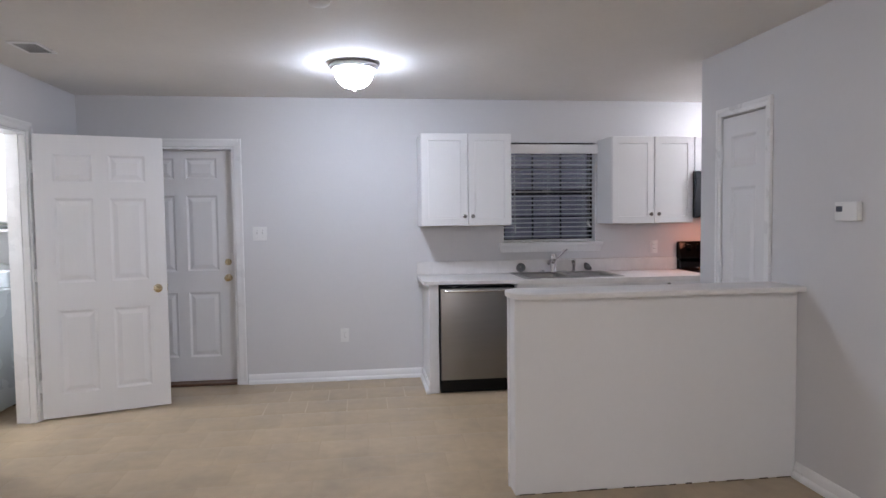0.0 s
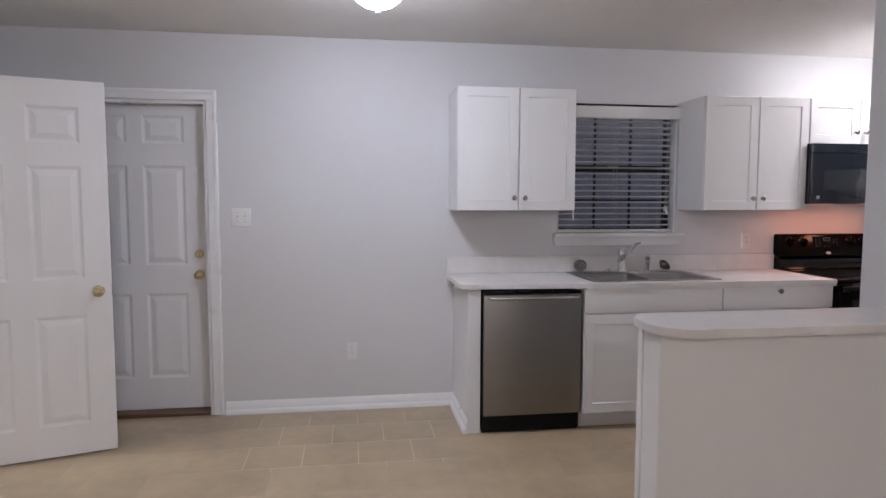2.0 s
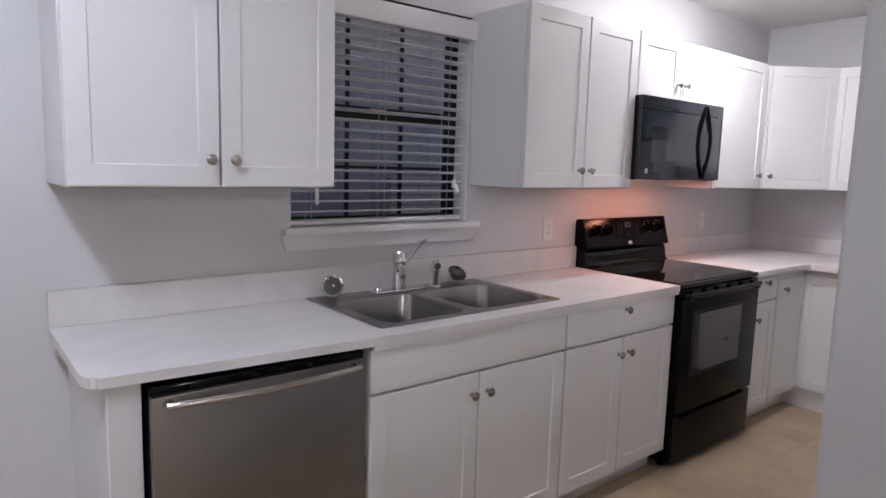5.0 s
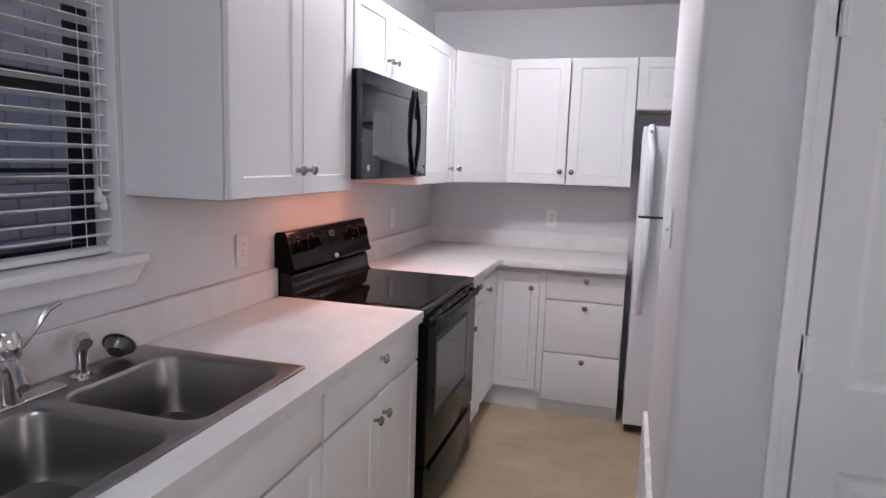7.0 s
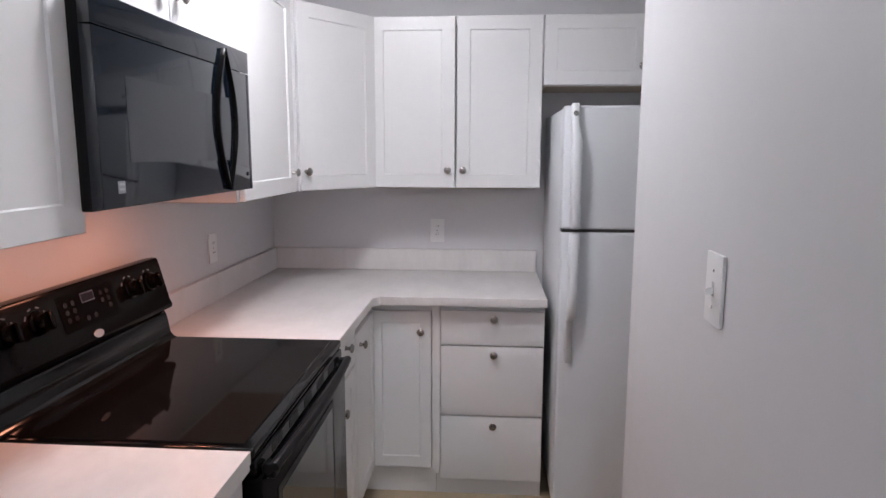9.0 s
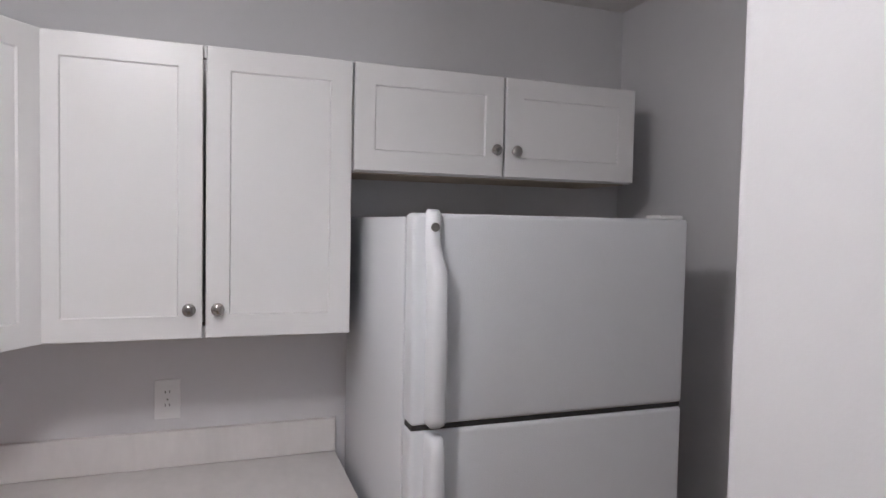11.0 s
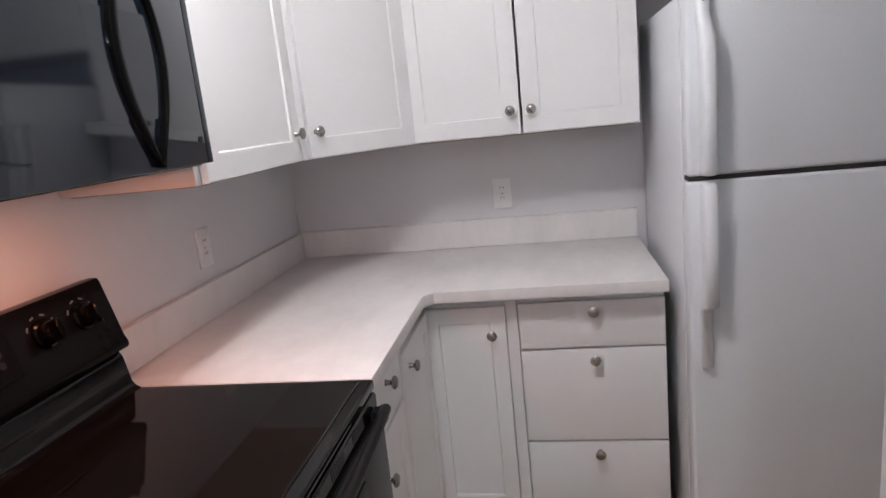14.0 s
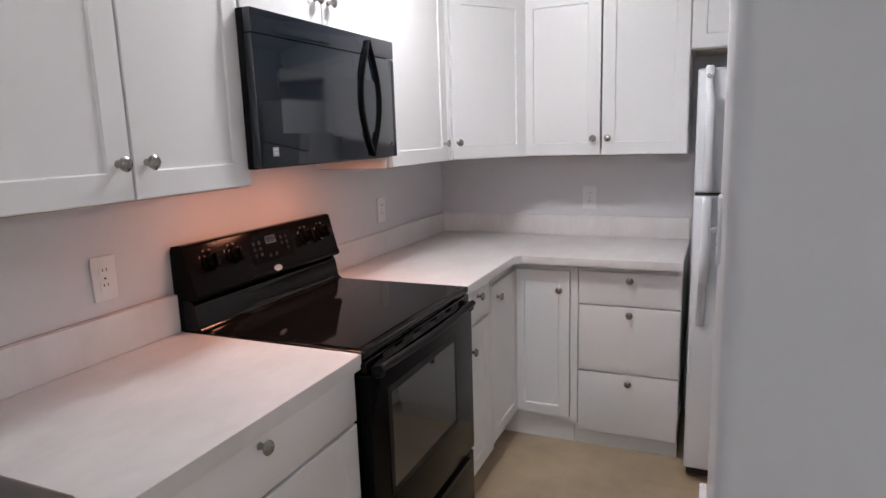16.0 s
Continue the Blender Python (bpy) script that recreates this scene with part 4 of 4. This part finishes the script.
for x in (0.085, 0.190, RW - 0.190, RW - 0.085):
    m = on_panel(x, 0.075)
    kb = part("control_knob", lathe(bmesh.new(), [(0, 0), (0.030, 0), (0.029, 0.006), (0.024, 0.009), (0.022, 0.026), (0.019, 0.030), (0, 0.030)], m @ pose(0, 0, 0, 90), 24), M_KNOB, rg)
    bm = box(bmesh.new(), -0.006, 0.006, -0.042, -0.028, -0.022, 0.022, 0.003)
    bm.transform(m)
    part("grip", bm, M_KNOB, kb)
    for a in (-60, -20, 20, 60):
        bm = box(bmesh.new(), -0.005, 0.005, -0.0012, 0.0006, 0.036, 0.039)
        bm.transform(m @ pose(0, 0, 0, 0, a, 0))
        part("dial_mark", bm, M_MARK, rg)
m = on_panel(RW / 2, 0.072)
bm = box(bmesh.new(), -0.115, 0.115, -0.0015, 0.001, -0.050, 0.045, 0.0005)
bm.transform(m)
part("key_field", bm, M_PANEL, rg)
bm = box(bmesh.new(), -0.027, 0.027, -0.0022, -0.001, 0.011, 0.037, 0.0005)
bm.transform(m)
part("display_frame", bm, M_STICKDIM, rg)
bm = box(bmesh.new(), -0.024, 0.024, -0.0027, -0.001, 0.014, 0.034, 0.0005)
bm.transform(m)
part("display", bm, M_LCD, rg, "small blue-grey display")
for x, u in ((-0.09, 0.02), (-0.09, 0.0), (-0.09, -0.02), (-0.062, 0.02), (-0.062, 0.0), (-0.062, -0.02), (-0.02, -0.03), (0.012, -0.03), (0.055, 0.022), (0.055, 0.002), (0.082, 0.022), (0.082, 0.002), (0.082, -0.018)):
    bm = lathe(bmesh.new(), [(0, 0), (0.0075, 0), (0.0070, 0.001), (0, 0.001)], m @ pose(x, -0.0018, u, 90), 14)
    part("key", bm, M_KEY, rg)
bm = lathe(bmesh.new(), [(0, 0), (0.014, 0.0), (0.013, 0.002), (0, 0.0035)], on_panel(RW / 2, -0.004) @ pose(0, -0.001, 0, 90) @ Matrix.Diagonal((1.5, 0.8, 1, 1)), 24)
part("badge", bm, M_BADGE, rg, "silver oval badge")


# ---- microwave ----
MX0, MX1 = 2.812, 3.575
MWW = MX1 - MX0
mw = thing("microwave", pose(MX0, 5.278, 1.397), "black over-the-range microwave with a bowed handle", "microwave")
part("body", box(bmesh.new(), 0, MWW, 0.022, NORTH - 5.278 - 0.002, 0.0, 0.405, 0.003), M_BLACKMATT, mw)
part("vent_grille", box(bmesh.new(), 0.0, MWW, -0.002, 0.022, 0.344, 0.405, 0.003, 2), M_BGLASS, mw)
part("door", box(bmesh.new(), 0.0, 0.744, -0.002, 0.022, 0.004, 0.342, 0.0025, 2), M_BGLASS, mw, "black glass door")
part("door_window", box(bmesh.new(), 0.100, 0.640, -0.0024, -0.0015, 0.092, 0.262), M_MWWIN, mw)
part("control_panel", box(bmesh.new(), 0.7445, MWW, -0.002, 0.022, 0.004, 0.342, 0.0025, 2), M_BGLASS, mw)
for side, bow, wide in ((-1, 0.060, 0.029), (1, 0.060, 0.021)):
    bm, rings = bmesh.new(), []
    for k in range(25):
        arc = math.sin(math.pi * k / 24)
        x, z, w = 0.583 + side * bow * arc, 0.010 + 0.382 * k / 24, wide * (0.30 + 0.70 * arc ** 0.5) / 2
        rings.append([(x - w, -0.0022, z), (x - w + 0.003, -0.0095, z), (x - w + 0.007, -0.0125, z), (x + w - 0.007, -0.0125, z), (x + w - 0.003, -0.0095, z), (x + w, -0.0022, z)])
    loops(bm, rings)
    part("handle", bm, M_KNOB, mw, "bowed lens-shaped handle")
part("sticker", boxes((0.050, 0.074, -0.0034, -0.0018, 0.032, 0.056)), M_STICK, mw, "small pale grey sticker")
for z in (0.038, 0.048):
    part("sticker_line", boxes((0.054, 0.070, -0.0042, -0.0033, z, z + 0.004)), M_PRINT, mw)
part("panel_button", lathe(bmesh.new(), [(0, 0), (0.006, 0), (0.006, 0.002), (0, 0.002)], pose(0.728, -0.001, 0.05, 90), 14), M_BLACKMATT, mw)
for x in (0.178, 0.548):
    part("lamp_lens", boxes((x - 0.065, x + 0.065, 0.077, 0.147, -0.0014, -0.0004)), G_HOOD, mw, "warm glowing light lens")
for x in (0.19, 0.42):
    part("grease_filter", boxes((x, x + 0.15, 0.17, 0.34, -0.0014, -0.0004)), M_STEEL, mw)


# ---- refrigerator ----
fr = thing("refrigerator", pose(4.125, 4.272, 0, 0, 0, -90), "white top-freezer refrigerator with long white handles", "refrigerator")
FW = 0.728
part("cabinet", box(bmesh.new(), 0.0, FW, 0.072, 0.735, 0.050, 1.680, 0.006, 2), M_FRIDGE, fr)
part("freezer_door", box(bmesh.new(), 0.0, FW, 0.0, 0.062, 1.220, 1.688, 0.012, 3), M_FRIDGE, fr)
part("fridge_door", box(bmesh.new(), 0.0, FW, 0.0, 0.062, 0.062, 1.208, 0.012, 3), M_FRIDGE, fr)
part("gasket", boxes((0.012, FW - 0.012, 0.060, 0.074, 0.080, 1.200), (0.012, FW - 0.012, 0.060, 0.074, 1.230, 1.675)), M_PRINT, fr)
# dark bar stands in for the shade in the slit between the doors
part("door_gap_shade", boxes((0.004, FW - 0.004, 0.006, 0.058, 1.2085, 1.2195)), M_SLOT, fr)
part("kick_grille", boxes((0.01, FW - 0.01, 0.05, 0.075, 0.012, 0.058)), M_SLOT, fr)
part("hinge_cap", box(bmesh.new(), FW - 0.085, FW - 0.015, 0.004, 0.060, 1.688, 1.698, 0.003, 2), M_PLASTIC, fr)


def grip(z_head, z_end, neck, rise=0.06, flat=0.018):
    """A moulded edge handle: a flat head that narrows and rises into a standing bar; neck is the head's share of its length."""
    bm = bmesh.new()
    steps = [(0.0, 0.029, 0.053, flat * 0.5), (0.02, 0.026, 0.056, flat), (neck - rise, 0.026, 0.056, flat), (neck, 0.028, 0.060, 0.030), (neck + rise, 0.030, 0.065, 0.044),
             (0.60, 0.031, 0.066, 0.047), (0.95, 0.031, 0.066, 0.046), (0.985, 0.032, 0.065, 0.040), (1.0, 0.035, 0.062, 0.030)]
    rings = []
    for u, a, b, o in steps:
        z = z_head + (z_end - z_head) * u
        rings.append([(a, -0.001, z), (a, -o, z), (a + 0.006, -o - 0.007, z), (b - 0.008, -o - 0.008, z), (b, -o, z), (b, -o + 0.014 if o > 0.02 else -0.003, z), (a + 0.014, -0.001, z)])
    loops(bm, rings)
    return bm


part("freezer_handle", grip(1.696, 1.224, 0.22), M_HANDLE, fr, smooth=75)
part("fridge_handle", grip(0.688, 1.206, 0.35, 0.015, 0.010), M_HANDLE, fr, smooth=75)
part("badge", lathe(bmesh.new(), [(0, 0), (0.010, 0), (0.009, 0.002), (0, 0.0025)], pose(0.0405, -0.0262, 1.658, 90), 20), M_NICKEL, fr, "round dark silver badge")


# ---- lamps and ceiling fittings ----
def dome(m, bowl, label, deep=1.0, size=1.0):
    lamp = thing("ceiling_light", m, label, "ceiling light", "ceiling lights")
    part("rim", lathe(bmesh.new(), [(size * r, size * d) for r, d in ((0.150, 0.0), (0.178, -0.004), (0.190, -0.020), (0.188, -0.036), (0.172, -0.048), (0.156, -0.042), (0.150, 0.0))], seg=40), M_RUST, lamp, "grey metal rim")
    part("bowl", lathe(bmesh.new(), [(size * r, size * (-0.042 - deep * d)) for r, d in ((0.155, 0.0), (0.151, 0.030), (0.138, 0.060), (0.114, 0.086), (0.082, 0.104), (0.046, 0.114), (0.014, 0.118), (0, 0.118))], seg=40), bowl, lamp, "glowing frosted glass bowl")
    part("finial", lathe(bmesh.new(), [(size * r, size * (-0.042 - 0.118 * deep + d)) for r, d in ((0, 0.004), (0.014, 0.0), (0.015, -0.006), (0.008, -0.012), (0.010, -0.020), (0, -0.028))], seg=16), M_RUST, lamp)
    return lamp


dome(pose(-0.112, 4.420, CEIL - 0.001), G_DOME, "lit round ceiling light with frosted glass bowl", 1.28, 0.855)
dome(pose(3.400, 4.950, CEIL - 0.001), G_KITCHEN, "lit round ceiling light above the kitchen aisle", 1.0)
dome(pose(-3.400, 4.600, CEIL - 0.001), G_LAUNDRY, "lit round ceiling light in the laundry room")
# assumed fill light, out of view, added to brighten the half wall's front
dome(pose(0.000, -0.900, CEIL - 0.001), G_REAR_FILL, "added unseen fill light over the room's rear")

vent = thing("ceiling_vent", pose(-1.995, 4.150, CEIL), "grey metal air vent set in the ceiling", "vent")
part("frame", boxes((-0.085, 0.085, -0.125, -0.105, -0.010, -0.001), (-0.085, 0.085, 0.105, 0.125, -0.010, -0.001), (-0.085, -0.065, -0.105, 0.105, -0.010, -0.001), (0.065, 0.085, -0.105, 0.105, -0.010, -0.001), bev=0.002), M_TRIM, vent)
part("backing", boxes((-0.064, 0.064, -0.104, 0.104, -0.003, -0.001)), M_SLOT, vent)
for k in range(8):
    part("slat", boxes((-0.060 + k * 0.0165, -0.056 + k * 0.0165, -0.104, 0.104, -0.010, -0.0032)), M_PRINT, vent)
sd = thing("smoke_detector", pose(-0.258, 3.140, CEIL - 0.001), "white round smoke detector on the ceiling", "smoke detector")
part("base", lathe(bmesh.new(), [(0, 0), (0.062, 0), (0.062, -0.010), (0.056, -0.014), (0, -0.014)], seg=28), M_PLASTIC, sd)
part("cover", lathe(bmesh.new(), [(0.052, -0.0145), (0.050, -0.028), (0.036, -0.038), (0, -0.040)], seg=28), M_PLASTIC, sd)


# ---- plates on the walls ----
def plate(name, m, w, h, label, category):
    t = thing(name, m, label, category)
    part("plate", box(bmesh.new(), -w / 2, w / 2, -0.007, -0.0005, -h / 2, h / 2, 0.002, 2), M_PLASTIC, t)
    return t


def outlet(m, label="white duplex wall outlet"):
    t = plate("wall_outlet", m, 0.072, 0.118, label, "outlet")
    for z in (-0.020, 0.020):
        r = part("receptacle", prism(bmesh.new(), [(-0.016, -0.010), (-0.010, -0.0155), (0.010, -0.0155), (0.016, -0.010), (0.016, 0.010), (0.010, 0.0155), (-0.010, 0.0155), (-0.016, 0.010)], 0.0065, 0.0085, pose(0, 0, z, 90)), M_PLASTIC, t)
        for x in (-0.006, 0.006):
            part("slot", boxes((x - 0.001, x + 0.001, -0.0092, -0.0080, z - 0.001, z + 0.007)), M_SLOT, r)
    part("screw", lathe(bmesh.new(), [(0, 0), (0.0028, 0), (0.0026, 0.001), (0, 0.001)], pose(0, -0.0068, 0, 90), 10), M_NICKEL, t)
    return t


def switch(m, label, xs):
    t = plate("light_switch", m, 0.072 + 0.046 * (len(xs) - 1), 0.118, label, "light switch")
    for x in xs:
        part("toggle_slot", boxes((x - 0.005, x + 0.005, -0.0075, -0.0065, -0.012, 0.012)), M_PRINT, t)
        bm = box(bmesh.new(), x - 0.0035, x + 0.0035, -0.020, -0.006, -0.005, 0.005, 0.001)
        bm.transform(pose(0, 0, 0, 18))
        part("toggle", bm, M_PLASTIC, t)
        for z in (-0.030, 0.030):
            part("screw", lathe(bmesh.new(), [(0, 0), (0.0028, 0), (0.0026, 0.001), (0, 0.001)], pose(x, -0.0068, z, 90), 10), M_NICKEL, t)
    return t


switch(pose(-0.951, NORTH, 1.305), "white double light switch beside the back door", (-0.023, 0.023))
outlet(pose(-0.247, NORTH, 0.400), "white duplex outlet low on the wall")
outlet(pose(2.617, NORTH, 1.128), "white duplex outlet between sink and range")
outlet(pose(4.125, NORTH, 1.128), "white duplex outlet above the corner counter")
outlet(pose(EAST, 4.810, 1.120, 0, 0, -90), "white duplex outlet above the east counter")
switch(pose(2.715, PN, 1.290, 0, 0, 180), "white single light switch on the pantry wall", (0.0,))
rg_m = pose(3.290, PN, 0.095, 0, 0, 180)
grille = thing("return_air_grille", rg_m, "white metal return-air grille low on the pantry wall", "air grille")
GW, GH = 0.74, 0.375
part("frame", boxes((0, 0.030, -0.020, -0.0005, 0, GH), (GW - 0.030, GW, -0.020, -0.0005, 0, GH), (0.030, GW - 0.030, -0.020, -0.0005, 0, 0.030), (0.030, GW - 0.030, -0.020, -0.0005, GH - 0.030, GH), bev=0.003), M_TRIM, grille)
part("backing", boxes((0.031, GW - 0.031, -0.003, -0.0005, 0.031, GH - 0.031)), M_SLOT, grille)
blade = None
for k in range(34):
    if blade is None:
        b = part("blade", boxes((-0.0012, 0.0012, -0.019, -0.0035, 0.031, GH - 0.031)), M_TRIM, grille)
        blade = b.data
    else:
        b = new("blade", blade)
        b.parent = grille
    b.matrix_basis = pose(0.040 + 0.02 * k, 0, 0)
th = thing("thermostat", pose(PX, 2.817, 1.437, 0, 0, -90), "white wall thermostat with a small grey display", "thermostat")
part("case", box(bmesh.new(), -0.072, 0.072, -0.030, -0.0005, -0.045, 0.045, 0.006, 3), M_PLASTIC, th)
part("display", boxes((-0.060, -0.020, -0.0315, -0.0295, -0.002, 0.024)), M_STICKDIM, th, "small grey display")
part("rocker", boxes((0.01, 0.03, -0.032, -0.0295, -0.008, 0.008)), M_PLASTIC, th)


# ---- laundry room ----
wa = thing("washing_machine", pose(-3.430, 4.700, 0), "white top-loading washing machine in the laundry room", "washing machine")
part("cabinet", box(bmesh.new(), 0, 0.685, 0, 0.685, 0.030, 0.930, 0.022, 3), M_WASHER, wa)
part("lid", box(bmesh.new(), 0.03, 0.655, 0.03, 0.52, 0.9305, 0.950, 0.008, 2), M_WASHER, wa)
part("console", box(bmesh.new(), 0.01, 0.675, 0.54, 0.68, 0.931, 1.060, 0.02, 3), M_WASHER, wa)
for x in (0.05, 0.635):
    for y in (0.05, 0.635):
        part("foot", lathe(bmesh.new(), [(0, 0), (0.02, 0), (0.02, 0.012), (0.01, 0.014), (0.01, 0.032), (0, 0.032)], pose(x, y, 0), 12), M_BLACKMATT, wa)
hose = tagged(part("washer_hose", tube(bmesh.new(), bezier((-2.80, 5.630, 1.02), (-3.0, 5.62, 1.10), (-3.35, 5.640, 1.22), 10), 0.009, 8), M_PLASTIC), "white hose running behind the washing machine", "hose")
lc = thing("laundry_cabinet", pose(-4.0, NORTH - 0.334, 1.43), "white wall cabinet above the washing machine", "wall cabinet")
part("body", box(bmesh.new(), 0, 1.42, 0, 0.320, 0, 0.66, 0.002), M_CAB, lc)
for k in range(3):
    shaker(lc, 0.473 * k, 0.473 * (k + 1), 0, 0.66)
part("rod", tube(bmesh.new(), [(0.0, -0.01, -0.035), (1.42, -0.01, -0.035)], 0.014, 10), M_DARKMETAL, lc, "dark hanging rod")
part("rod_rail", boxes((0, 1.42, -0.02, 0.0, -0.075, -0.055)), M_TRIM, lc)


# ---- floor and its tiles ----
P, GAP = 0.305, 0.005
floor = setting("floor", boxes((WEST - 0.12, PX + 0.11, -2.34, NORTH + T, -0.148, -0.0005), (PX + 0.11, EAST + 0.14, 3.13, NORTH + T, -0.148, -0.0005), (-4.5, WEST - 0.12, 3.40, NORTH + T, -0.148, -0.0005)), M_GROUT, "tan vinyl tile floor laid in staggered rows", "floor")
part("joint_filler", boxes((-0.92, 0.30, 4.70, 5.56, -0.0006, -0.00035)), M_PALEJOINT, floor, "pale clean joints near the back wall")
bm = bmesh.new()
h = (P - GAP) / 2
loops(bm, [[(-h, -h, -0.0008), (h, -h, -0.0008), (h, h, -0.0008), (-h, h, -0.0008)], [(-h, -h, -0.0002), (h, -h, -0.0002), (h, h, -0.0002), (-h, h, -0.0002)],
           [(-h + 0.0015, -h + 0.0015, 0.0), (h - 0.0015, -h + 0.0015, 0.0), (h - 0.0015, h - 0.0015, 0.0), (-h + 0.0015, h - 0.0015, 0.0)]], (False, True))
first = part("tile", bm, M_TILE, floor)
tile_me, near, far = first.data, [], []
j = -25
while j < 3:
    yc = 5.055 + P * (j + 0.5)
    shift = -0.368 + (0.5 * P if j % 2 else 0.0) + 0.5 * P
    for i in range(-14, 17):
        xc = shift + P * i
        if (WEST < xc < PX + 0.1 and -2.1 < yc < NORTH) or (PX < xc < EAST and 3.3 < yc < NORTH) or (-4.3 < xc <= WEST and 3.6 < yc < NORTH):
            (near if (-2.4 < xc < 0.9 and yc > 2.6) or (xc >= 0.9 and yc > 4.1) else far).append((xc, yc))
    j += 1
first.matrix_basis = pose(*near[0], 0)
for x, y in near[1:]:
    o = new("tile", tile_me)
    o.parent = floor
    o.matrix_basis = pose(x, y, 0)
rest = bmesh.new()
for x, y in far:
    b = bmesh.new()
    b.from_mesh(tile_me)
    merge(rest, b, pose(x, y, 0))
tagged(part("tiles", rest, M_TILE, floor), kind="stuff")
